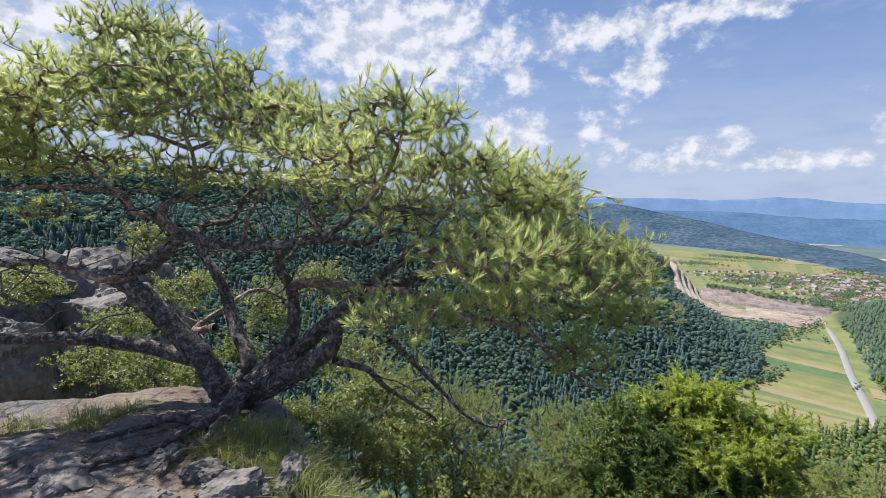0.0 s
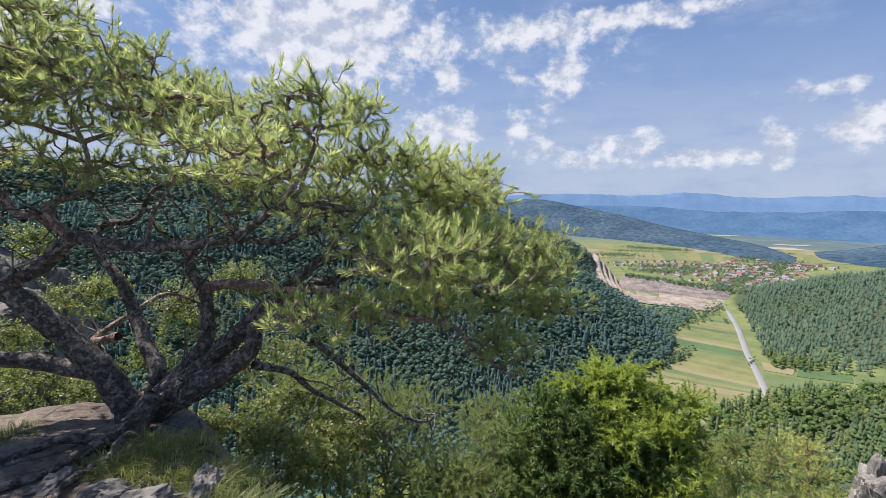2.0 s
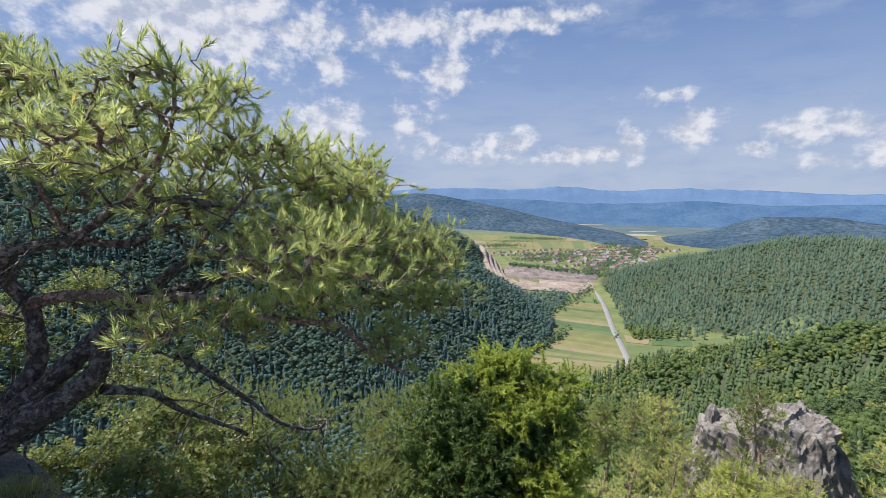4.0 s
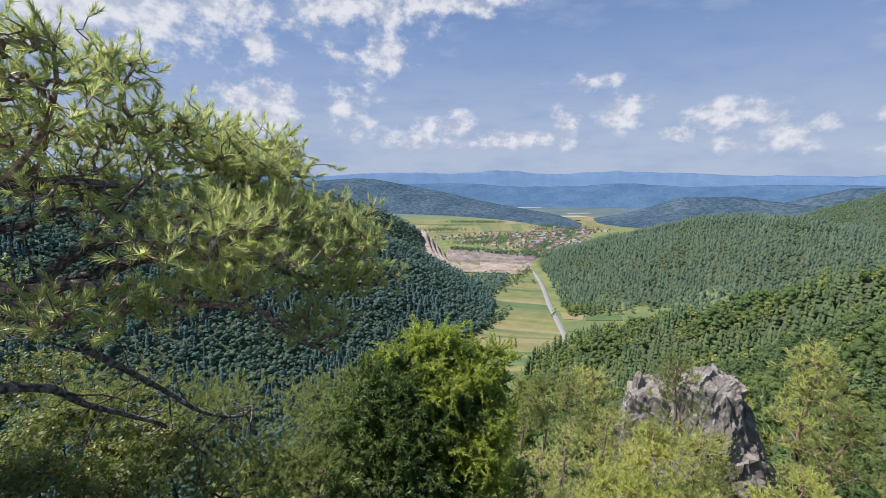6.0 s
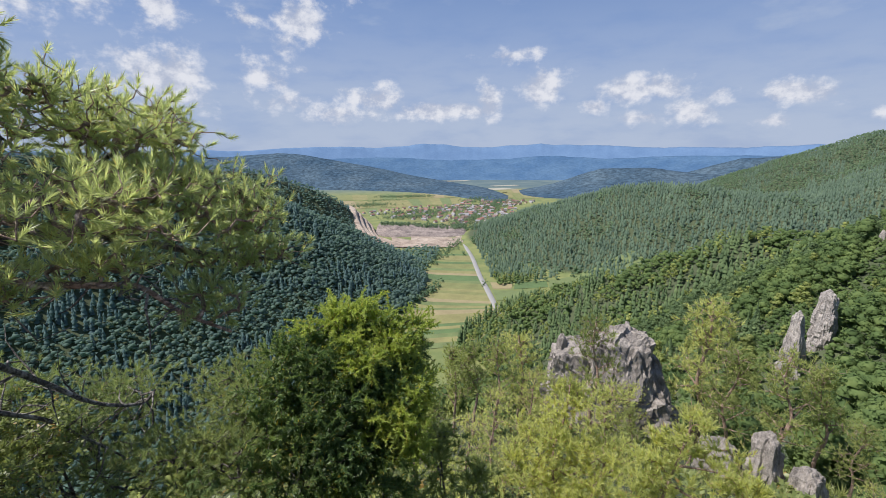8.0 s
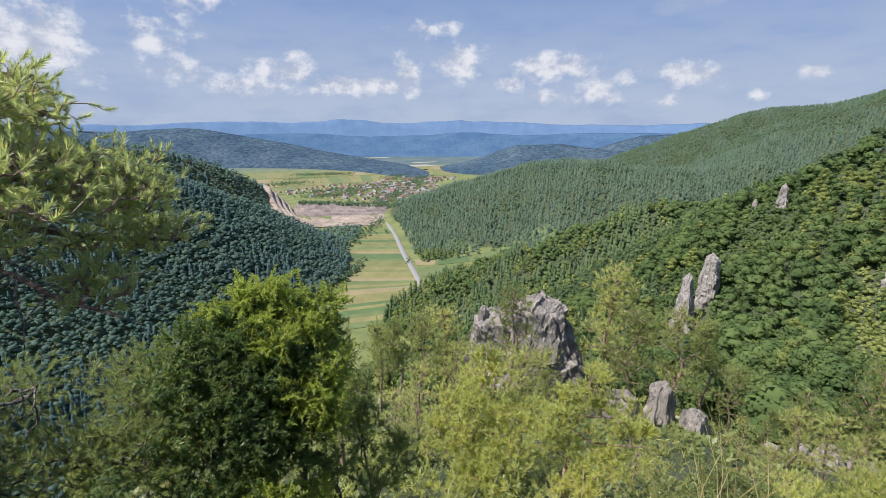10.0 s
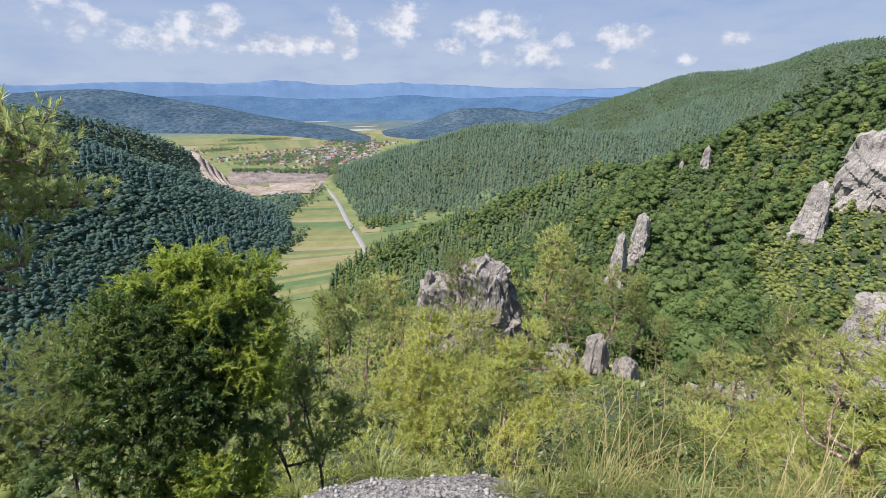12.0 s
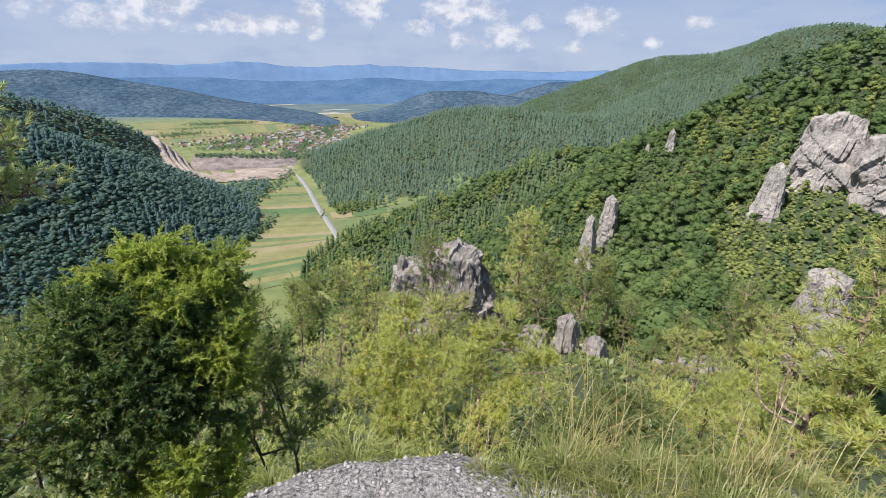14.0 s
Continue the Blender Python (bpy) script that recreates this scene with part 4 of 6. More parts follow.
def grow(owner, roots, tips, temps, needle_mat, twig_mat, thin=0.0016, thick=0.012, lift=0.5, size=(0.85, 1.2), extra=0, names=("branchwork", "needles"), label="", sides=4):
    """Twigs from the wood to every tip, and a shoot at each; parts of owner."""
    P, parent, order = connect(roots, tips)
    n0 = len(roots)
    load = np.ones(len(tips))
    for i in reversed(order):
        if parent[i] >= n0:
            load[parent[i] - n0] += load[i]
    twigs = Pile()
    for i in order:
        a, b = P[parent[i]], tips[i]
        ln = np.linalg.norm(b - a)
        r0 = min(thick, thin * load[i] ** 0.5)
        r1 = max(thin, r0 * 0.75)
        mid = (a + b) / 2 + rng.normal(size=3) * 0.10 * ln + [0, 0, -0.06 * ln]
        q = (3 * a + b) / 4 * 0.5 + (a + mid) / 4 + rng.normal(size=3) * 0.03 * ln
        tube(twigs, *(([a, b], [r0, r1]) if sides < 4 else ([a, mid, b], [r0, (r0 + r1) / 2, r1])), sides, 0.0, False)
    tagged(twigs.mesh(names[0], twig_mat, owner, True), kind="stuff")
    ax = tips - P[parent]
    ax /= np.linalg.norm(ax, axis=1, keepdims=True) + 1e-9
    ax = ax * 0.8 + [0, 0, lift] + rng.normal(size=ax.shape) * 0.28
    leaves = Pile()
    scatter(leaves, temps, tips, ax, rng.uniform(*size, (len(tips), 1)))
    for _ in range(extra):
        jit = rng.normal(size=tips.shape) * 0.03
        base = tips + (P[parent] - tips) * rng.uniform(0.1, 0.6, (len(tips), 1))
        scatter(leaves, temps, base + jit, ax + rng.normal(size=ax.shape) * 0.6, rng.uniform(*size, (len(tips), 1)) * 0.85)
    return tagged(leaves.mesh(names[1], needle_mat, owner, False, label), kind="stuff")


def limb_part(owner, name, pts, r0, r1, mat, sides=9, n=5, wob=0.10, label=""):
    c = spline(pts, n)
    c = c + np.array([noise.noise_vector(Vector(p) * 5.0) for p in c]) * 0.012 * min(1, r0 * 20)
    pile = Pile()
    tube(pile, c, np.linspace(0, 1, len(c)) ** 0.7 * (r1 - r0) + r0, sides, wob)
    pile.mesh(name, mat, owner, True, label)
    return c


# ================= the old pine on the edge =================
PINE_LIMBS = [
    ("trunk_left", [(-2.13, 3.30, -0.05), (-2.20, 3.32, 0.08), (-2.36, 3.32, 0.32), (-2.64, 3.32, 0.61), (-2.86, 3.28, 0.84), (-2.98, 3.25, 0.93), (-2.86, 3.28, 0.98), (-2.67, 3.30, 1.06), (-2.42, 3.25, 1.26), (-2.24, 3.26, 1.23), (-1.87, 3.16, 1.22), (-1.53, 3.08, 1.25), (-1.21, 3.02, 1.31), (-0.90, 2.89, 1.50), (-0.60, 2.89, 1.52), (-0.39, 2.91, 1.49)]),
    ("limb_low_left", [(-2.29, 3.34, 0.25), (-2.54, 3.36, 0.28), (-2.89, 3.25, 0.39), (-3.25, 3.07, 0.47), (-3.57, 2.86, 0.52), (-3.86, 2.66, 0.57), (-4.10, 2.49, 0.75)]),
    ("limb_dead_left", [(-2.85, 3.29, 0.94), (-2.98, 3.17, 0.92), (-3.20, 3.11, 0.99), (-3.37, 3.01, 1.06), (-3.55, 2.89, 1.05), (-3.79, 2.76, 1.12)]),
    ("limb_up", [(-2.42, 3.25, 1.26), (-2.57, 3.24, 1.41), (-2.58, 3.30, 1.49), (-2.50, 3.45, 1.58), (-2.47, 3.52, 1.74), (-2.48, 3.51, 1.92), (-2.60, 3.53, 2.23), (-2.66, 3.57, 2.64), (-2.63, 3.58, 2.88)]),
    ("limb_up_left", [(-2.42, 3.25, 1.26), (-2.66, 3.30, 1.40), (-2.84, 3.30, 1.44), (-2.96, 3.33, 1.57), (-3.22, 3.32, 1.61), (-3.53, 3.24, 1.62), (-3.78, 3.12, 1.59), (-4.03, 2.98, 1.63)]),
    ("limb_up_left2", [(-2.96, 3.33, 1.57), (-3.15, 3.31, 1.72), (-3.32, 3.30, 1.93), (-3.40, 3.21, 2.17), (-3.46, 3.15, 2.37)]),
    ("limb_second", [(-2.07, 3.41, 0.02), (-2.02, 3.47, 0.22), (-2.16, 3.59, 0.37), (-2.35, 3.75, 0.62), (-2.51, 3.81, 0.90), (-2.68, 3.87, 1.07), (-2.71, 3.97, 1.29), (-2.47, 4.04, 1.35), (-2.32, 4.08, 1.61), (-1.88, 4.06, 1.73), (-1.43, 4.01, 1.68)]),
    ("limb_third", [(-2.00, 3.37, 0.02), (-1.65, 3.40, 0.41), (-1.60, 3.41, 0.64), (-1.62, 3.41, 0.87), (-1.68, 3.35, 1.05), (-1.59, 3.22, 1.22), (-1.31, 3.16, 1.28), (-0.95, 3.08, 1.28), (-0.71, 3.06, 1.37), (-0.47, 3.04, 1.34)]),
    ("limb_third_b", [(-1.62, 3.41, 0.87), (-1.43, 3.34, 0.93), (-1.10, 3.17, 0.96), (-0.89, 2.98, 0.97), (-0.51, 2.82, 0.99), (-0.21, 2.74, 0.88), (0.03, 2.79, 0.83), (0.21, 2.83, 0.77), (0.38, 2.91, 0.57), (0.64, 2.96, 0.37)]),
    ("limb_right", [(-2.04, 3.31, -0.00), (-1.65, 3.30, 0.28), (-1.39, 3.34, 0.53), (-1.17, 3.36, 0.74), (-0.95, 3.38, 0.88), (-0.70, 3.48, 0.94), (-0.36, 3.58, 1.02), (0.09, 3.59, 0.95), (0.54, 3.64, 0.78), (0.93, 3.61, 0.69), (1.17, 3.59, 0.66)]),
    ("limb_right_low", [(-1.97, 3.28, -0.01), (-1.61, 3.21, 0.21), (-1.34, 3.15, 0.38), (-1.19, 3.16, 0.51), (-1.15, 3.17, 0.72), (-0.98, 3.17, 0.90), (-0.77, 3.35, 1.09), (-0.45, 3.56, 1.20), (-0.10, 3.59, 1.35), (0.15, 3.64, 1.53), (0.32, 3.67, 1.75)]),
    ("limb_mid_up", [(-0.90, 2.89, 1.50), (-0.72, 2.90, 1.77), (-0.64, 2.88, 1.98), (-0.62, 2.84, 2.15), (-0.60, 2.84, 2.23)]),
    ("limb_mid_up2", [(-1.21, 3.02, 1.31), (-1.37, 3.15, 1.54), (-1.42, 3.24, 1.74), (-1.21, 3.26, 1.99), (-1.09, 3.26, 2.17)]),
    ("limb_mid_up3", [(-1.87, 3.16, 1.22), (-1.92, 3.35, 1.44), (-1.89, 3.56, 1.66), (-1.76, 3.59, 1.98), (-1.88, 3.57, 2.29), (-2.00, 3.54, 2.54)]),
    ("limb_drop1", [(-1.22, 3.26, 0.35), (-1.01, 3.45, 0.22), (-0.89, 3.72, -0.05), (-0.58, 4.03, -0.41), (-0.37, 4.18, -0.73), (-0.15, 4.29, -1.07)]),
    ("limb_drop2", [(-0.78, 3.24, 0.55), (-0.65, 3.49, 0.29), (-0.45, 3.76, -0.04), (-0.20, 3.89, -0.34), (0.05, 3.99, -0.46), (0.15, 3.99, -0.37)]),
    ("limb_left3", [(-2.48, 3.51, 1.94), (-2.79, 3.48, 2.05), (-3.06, 3.40, 2.12), (-3.24, 3.30, 2.32), (-3.32, 3.30, 2.57), (-3.16, 3.45, 2.82)]),
    ("limb_right3", [(-2.48, 3.51, 1.94), (-2.27, 3.58, 2.06), (-2.10, 3.62, 2.30), (-2.01, 3.65, 2.61)]),
    ("limb_r4", [(-0.77, 3.35, 1.09), (-0.53, 3.43, 1.39), (-0.28, 3.49, 1.65), (-0.20, 3.49, 1.86)]),
    ("stub", [(-1.68, 3.25, 0.28), (-1.65, 3.20, 0.18), (-1.59, 3.21, 0.11)]),
    ("limb_back", [(-2.47, 3.72, 0.41), (-2.75, 3.84, 0.34), (-2.62, 4.10, 0.49), (-2.44, 4.35, 0.62), (-2.32, 4.48, 0.57), (-2.23, 4.60, 0.48)]),
]
PINE_MASSES = [
    (-3.33, 3.29, 2.23, 0.57, 0.37, 1.0),
    (-2.90, 3.53, 2.63, 0.50, 0.36, 1.2),
    (-2.54, 3.55, 2.19, 0.73, 0.41, 1.2),
    (-1.58, 3.42, 2.01, 0.52, 0.32, 1.1),
    (-0.71, 2.85, 2.05, 0.21, 0.23, 1.2),
    (-0.48, 3.25, 2.03, 0.20, 0.28, 1.0),
    (-0.93, 2.98, 1.74, 0.56, 0.26, 1.1),
    (-0.16, 3.49, 1.69, 0.47, 0.26, 1.2),
    (0.19, 3.38, 1.41, 0.45, 0.33, 1.3),
    (-0.05, 2.79, 1.16, 0.45, 0.24, 1.3),
    (0.56, 3.34, 1.06, 0.45, 0.33, 1.3),
    (-0.54, 2.61, 0.88, 0.34, 0.15, 1.1),
    (0.87, 3.57, 0.70, 0.39, 0.17, 1.2),
    (0.55, 3.03, 0.54, 0.23, 0.19, 0.9),
    (-3.64, 3.27, 1.80, 0.44, 0.24, 1.0),
    (-2.27, 3.89, 1.72, 0.65, 0.2, 0.45),
    (-3.36, 3.71, 1.82, 0.59, 0.2, 0.5),
    (-2.65, 3.67, 1.66, 0.48, 0.15, 0.3),
    (-1.03, 3.36, 1.46, 0.38, 0.14, 0.3),
    (-3.67, 3.40, 1.40, 0.37, 0.12, 0.3),
    (-1.58, 3.61, 1.24, 0.33, 0.1, 0.2),
    (-0.55, 3.02, 1.42, 0.42, 0.2, 0.6),
    (-4.07, 2.93, 1.92, 0.65, 0.53, 1.0),
    (0.03, 2.89, 0.85, 0.36, 0.14, 1.0),
    (0.46, 3.66, 1.58, 0.15, 0.26, 1.0),
    (-1.60, 3.90, 1.66, 0.55, 0.18, 0.4),
    (-3.64, 3.12, 2.12, 0.34, 0.25, 1.1),
    (-2.14, 3.61, 2.43, 0.23, 0.27, 0.8),
    (-1.71, 3.50, 2.23, 0.22, 0.18, 0.9),
    (0.91, 3.46, 1.01, 0.21, 0.21, 1.1),
]
PINE_GIRTH = {"trunk_left": (0.115, 0.012), "limb_low_left": (0.075, 0.03), "limb_dead_left": (0.045, 0.012), "limb_up": (0.042, 0.005), "limb_up_left": (0.04, 0.012), "limb_up_left2": (0.022, 0.005),
              "limb_second": (0.08, 0.008), "limb_third": (0.075, 0.009), "limb_third_b": (0.045, 0.01), "limb_right": (0.085, 0.012), "limb_right_low": (0.1, 0.006), "stub": (0.022, 0.012),
              "limb_drop1": (0.035, 0.008), "limb_drop2": (0.03, 0.008), "limb_back": (0.04, 0.012)}


def old_pine():
    tree = thing("pine_tree", (-1.95, 3.2, 0.05), "gnarled old pine with twisted limbs on the rock edge", "tree")
    wood = []
    for name, pts in PINE_LIMBS:
        r0, r1 = PINE_GIRTH.get(name, (0.020, 0.006))
        low = r0 > 0.07
        dead = name in ("limb_drop1", "limb_drop2", "stub")
        mat = M_DEADWOOD if dead else (M_BARK if low or name in ("limb_second", "limb_third") else M_BARK_RED)
        kind = "trunk" if low else ("dead_branch" if dead else "limb")
        c = limb_part(tree, kind, pts, r0, r1, mat, 10 if low else 7, 6, 0.13 if low else 0.09, {"trunk": "dark furrowed bark", "dead_branch": "bare grey dead wood", "limb": "reddish flaking bark"}[kind])
        wood.append(c[len(c) // 3:] if low else c[2:])
    # bare twigs inside the crown
    bare = Pile()
    W = np.concatenate(wood)
    for _ in range(480):
        p = W[rng.integers(len(W))]
        if p[2] > 1.6 or p[0] > 0.4:
            continue
        d = rng.normal(size=3) * [1, 1, 0.7]
        d /= np.linalg.norm(d)
        ln = rng.uniform(0.15, 0.6)
        pts = [p]
        for _ in range(4):
            d = d + rng.normal(size=3) * 0.35
            d /= np.linalg.norm(d)
            pts.append(pts[-1] + d * ln / 4)
        tube(bare, pts, np.linspace(0.009, 0.0025, 5), 4, 0, False)
    tagged(bare.mesh("dead_branchwork", M_DEADWOOD, tree, True, "leafless grey twigs"), kind="stuff")
    tips = fill([(x, y, z, 1.12 * w, 1.12 * h, k) for x, y, z, w, h, k in PINE_MASSES], 165, 0.9, 0.5, 4, 1.4)
    grow(tree, W, tips, FINE_TUFTS, M_NEEDLE, M_BARK_RED, 0.0028, 0.016, 0.55, (0.85, 1.2), 0, label="fresh green paired needles in brushes")
    # spreading roots
    for az, ln, s in ((200, 0.8, 1), (245, 1.0, 2), (172, 0.9, 4), (218, 1.4, 5)):
        pts, x, y, a = [], -1.85, 3.12, radians(az)
        for k in range(7):
            h = on_land(x, y) + 0.055 - 0.008 * k + 0.02 * math.sin(k * 2.1 + s) + (0.16 if k == 0 else 0)
            pts.append((x, y, h))
            a += 0.35 * math.sin(k * 1.9 + s * 2)
            x, y = x + math.sin(a) * ln / 6, y + math.cos(a) * ln / 6
        limb_part(tree, "root", pts, 0.06, 0.012, M_BARK, 7, 4, 0.15, "weathered surface root")


old_pine()

# ================= rocks =================
def rock(name, x, y, z0, size, label, mat, seed, detail=5, lean=(0, 0), rough=0.28, group="", turnz=0.0, taper=0.35, sharp=1.0):
    """A weathered rock standing on z0: a block broken by ledges, joints and worn edges."""
    bm = bmesh.new()
    bmesh.ops.create_icosphere(bm, subdivisions=detail, radius=1)
    rot3 = Matrix.Rotation(0.4 + seed, 3, Vector((0.3, 0.5, 0.8)))
    for v in bm.verts:
        p = v.co.copy()
        m = max(abs(p.x), abs(p.y), abs(p.z))
        p = p.lerp(p / m * 0.9, 0.55)
        q = Vector((p.x * size[0], p.y * size[1], p.z * size[2] * 0.5)) * (1.5 / (size[0] + size[1])) * 2.0 * 0.75 + Vector((seed * 7.3, seed * 3.1, seed))
        h = noise.multi_fractal(q, 0.9, 2.1, 5) - 1.0
        joint = noise.voronoi(q * 1.25, distance_metric="DISTANCE", exponent=2.5)[0]
        cut = min(0.5, (joint[1] - joint[0]))
        w = rot3 @ q
        block = (noise.cell(w * 1.5) - 0.5) * 0.55 + (noise.cell(w * 3.3) - 0.5) * 0.3
        grow_by = rough * (0.4 * h + 0.45 * (cut - 0.28) * sharp + 0.7 * block)
        flat = min(1.0, (size[0] + size[1]) / size[2])
        p.x, p.y, p.z = p.x * (1 + grow_by), p.y * (1 + grow_by), p.z * (1 + grow_by * flat * 0.8)
        led = math.sin(p.z * 9 + 2.5 * noise.noise(q * 0.8)) * 0.035 * sharp
        k = 1 - taper * max(0, (p.z + 0.4))
        p.x, p.y = p.x * k * (1 + led), p.y * k * (1 + led)
        p.x += lean[0] * (p.z + 1) * 0.5
        p.y += lean[1] * (p.z + 1) * 0.5
        v.co = p
    lo = min(v.co.z for v in bm.verts)
    rot = Matrix.Rotation(turnz, 4, "Z")
    for v in bm.verts:
        c = rot @ Vector((v.co.x * size[0], v.co.y * size[1], 0))
        v.co = Vector((c.x + x, c.y + y, (v.co.z - lo) / (1 - lo) * size[2] + z0))
    ob = part(name, bm, mat)
    return tagged(ob, label, "rock", group)


# rock crown on the slope below
rock("rock_outcrop", 44.4, 31.6, -40, (6.6, 5.0, 22.4), "grey conglomerate rock crown on the slope", M_ROCK, 3, 6, (0.05, -0.05), 0.3, turnz=-0.75, taper=0.3, sharp=1.0)
rock("rock_outcrop", 41.4, 35.2, -40, (4.6, 4.0, 20.0), "pale rock shoulder beside the rock crown", M_ROCK, 5, 6, (0, 0), 0.3, turnz=-0.8, taper=0.2, sharp=1.0)
rock("rock_outcrop", 47.0, 28.2, -41, (5.6, 4.2, 20.2), "sloping rock flank of the rock crown", M_ROCK, 8, 6, (-0.25, 0.15), 0.3, turnz=-0.8, taper=0.5, sharp=1.0)
rock("rock_outcrop", 39.5, 35.8, -30, (1.0, 1.2, 10.5), "dark slim rock tooth among pines", M_ROCK, 11, 4)
rock("rock_outcrop", 37.8, 13.1, -29, (1.5, 1.6, 9.8), "small grey rock tooth between pines", M_ROCK, 13, 5, taper=0.3)
rock("rock_outcrop", 38.8, 10.7, -30, (2.7, 2.1, 8.9), "rounded grey rock beside the small rock tooth", M_ROCK, 17, 5, taper=0.4)
rock("rock_outcrop", 36.3, 15.8, -30, (1.9, 2.2, 9.2), "shaded rock wall between pines", M_ROCK, 19, 5, taper=0.2)
# free-standing pillar
rock("rock_pillar", 85.6, -9.6, -44, (4.5, 3.9, 19.2), "pale free-standing rock pillar above the trees", M_CLIFF, 23, 6, (0.05, 0.3), 0.22, taper=0.16, turnz=-0.2)
rock("cliff", 180.3, -8.2, -39.5, (11.2, 11.2, 32.5), "broad pale limestone cliff on the wooded slope", M_CLIFF, 71, 6, taper=0.3, rough=0.3, sharp=0.7)
rock("cliff", 175.2, -21.1, -37.9, (9.7, 9.7, 26.8), "pale cliff shoulder beside the broad cliff", M_CLIFF, 73, 6, taper=0.2, rough=0.3, sharp=0.7)
rock("cliff", 160.4, 4.1, -51.8, (5.6, 5.6, 31.7), "narrow pale cliff with a slanting edge", M_CLIFF, 75, 6, taper=0.45, lean=(0.2, -0.3), sharp=0.7)
rock("rock_pinnacle", 144.4, 48.4, -67.0, (3.7, 3.7, 26.5), "slender grey rock pinnacle on the rib", M_CLIFF, 77, 5, taper=0.5)
rock("rock_pinnacle", 158.5, 46.9, -61.5, (3.7, 3.7, 24.5), "grey rock pinnacle on the rib", M_CLIFF, 79, 5, taper=0.3)
rock("rock_pinnacle", 235.7, 47.1, -47.0, (3.3, 3.3, 26.0), "pale rock needle on the upper rib", M_CLIFF, 81, 5, taper=0.4)
rock("rock_pinnacle", 243.3, 58.7, -49.4, (2.3, 2.3, 19.6), "small pale rock needle on the upper rib", M_CLIFF, 83, 5, taper=0.4)
# broken rock in the gully
for k, (x, y, s) in enumerate(((55, 5.2, 1.6), (57, 3.0, 2.2), (53.5, 7.2, 1.4), (60, 1.0, 2.4), (56, 0.2, 1.5), (62, -1.8, 1.8), (50, 2.4, 1.2), (52, 0.0, 1.3))):
    rock("rock_outcrop", x, y, on_land(x, y) - s * 0.7, (s, s * 0.9, s * 2.2), "weathered grey rock in the wooded gully", M_ROCK, 40 + k, 4, group="gully rocks")
# rocks behind the old pine, their shade put into a darker stone colour
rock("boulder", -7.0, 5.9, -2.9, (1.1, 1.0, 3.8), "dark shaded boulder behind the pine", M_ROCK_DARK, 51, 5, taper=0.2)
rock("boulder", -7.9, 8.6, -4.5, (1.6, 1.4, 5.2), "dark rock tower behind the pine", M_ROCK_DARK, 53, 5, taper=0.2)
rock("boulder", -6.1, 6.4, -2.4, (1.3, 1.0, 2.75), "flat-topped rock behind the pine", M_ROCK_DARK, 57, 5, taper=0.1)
rock("boulder", -4.95, 3.9, -1.2, (0.55, 0.5, 1.6), "shade-toned grey boulder beside the shrubs", M_ROCK_DARK, 59, 5, taper=0.2)
for k, (x, y, w, h) in enumerate(((-1.62, 2.28, 0.20, 0.10), (-1.36, 2.12, 0.26, 0.12), (-1.98, 2.42, 0.16, 0.08), (-1.12, 2.30, 0.18, 0.13), (-2.42, 2.18, 0.30, 0.09), (-1.78, 2.02, 0.24, 0.08), (-2.95, 2.42, 0.22, 0.07))):
    rock("ledge_rock", x, y, on_land(x, y) - h * 0.45, (w, w * 0.6, h * 1.5), "dark broken rock rib in the bare ledge", M_ROCK_DARK, 90 + k, 4, (0, 0), 0.4, "ledge rocks", 0.6 * k, 0.3)
rock("boulder", 4.75, -0.80, -3.1, (0.26, 0.2, 0.85), "small angular grey stone in the grass", M_ROCK_DARK, 61, 4, rough=0.35)

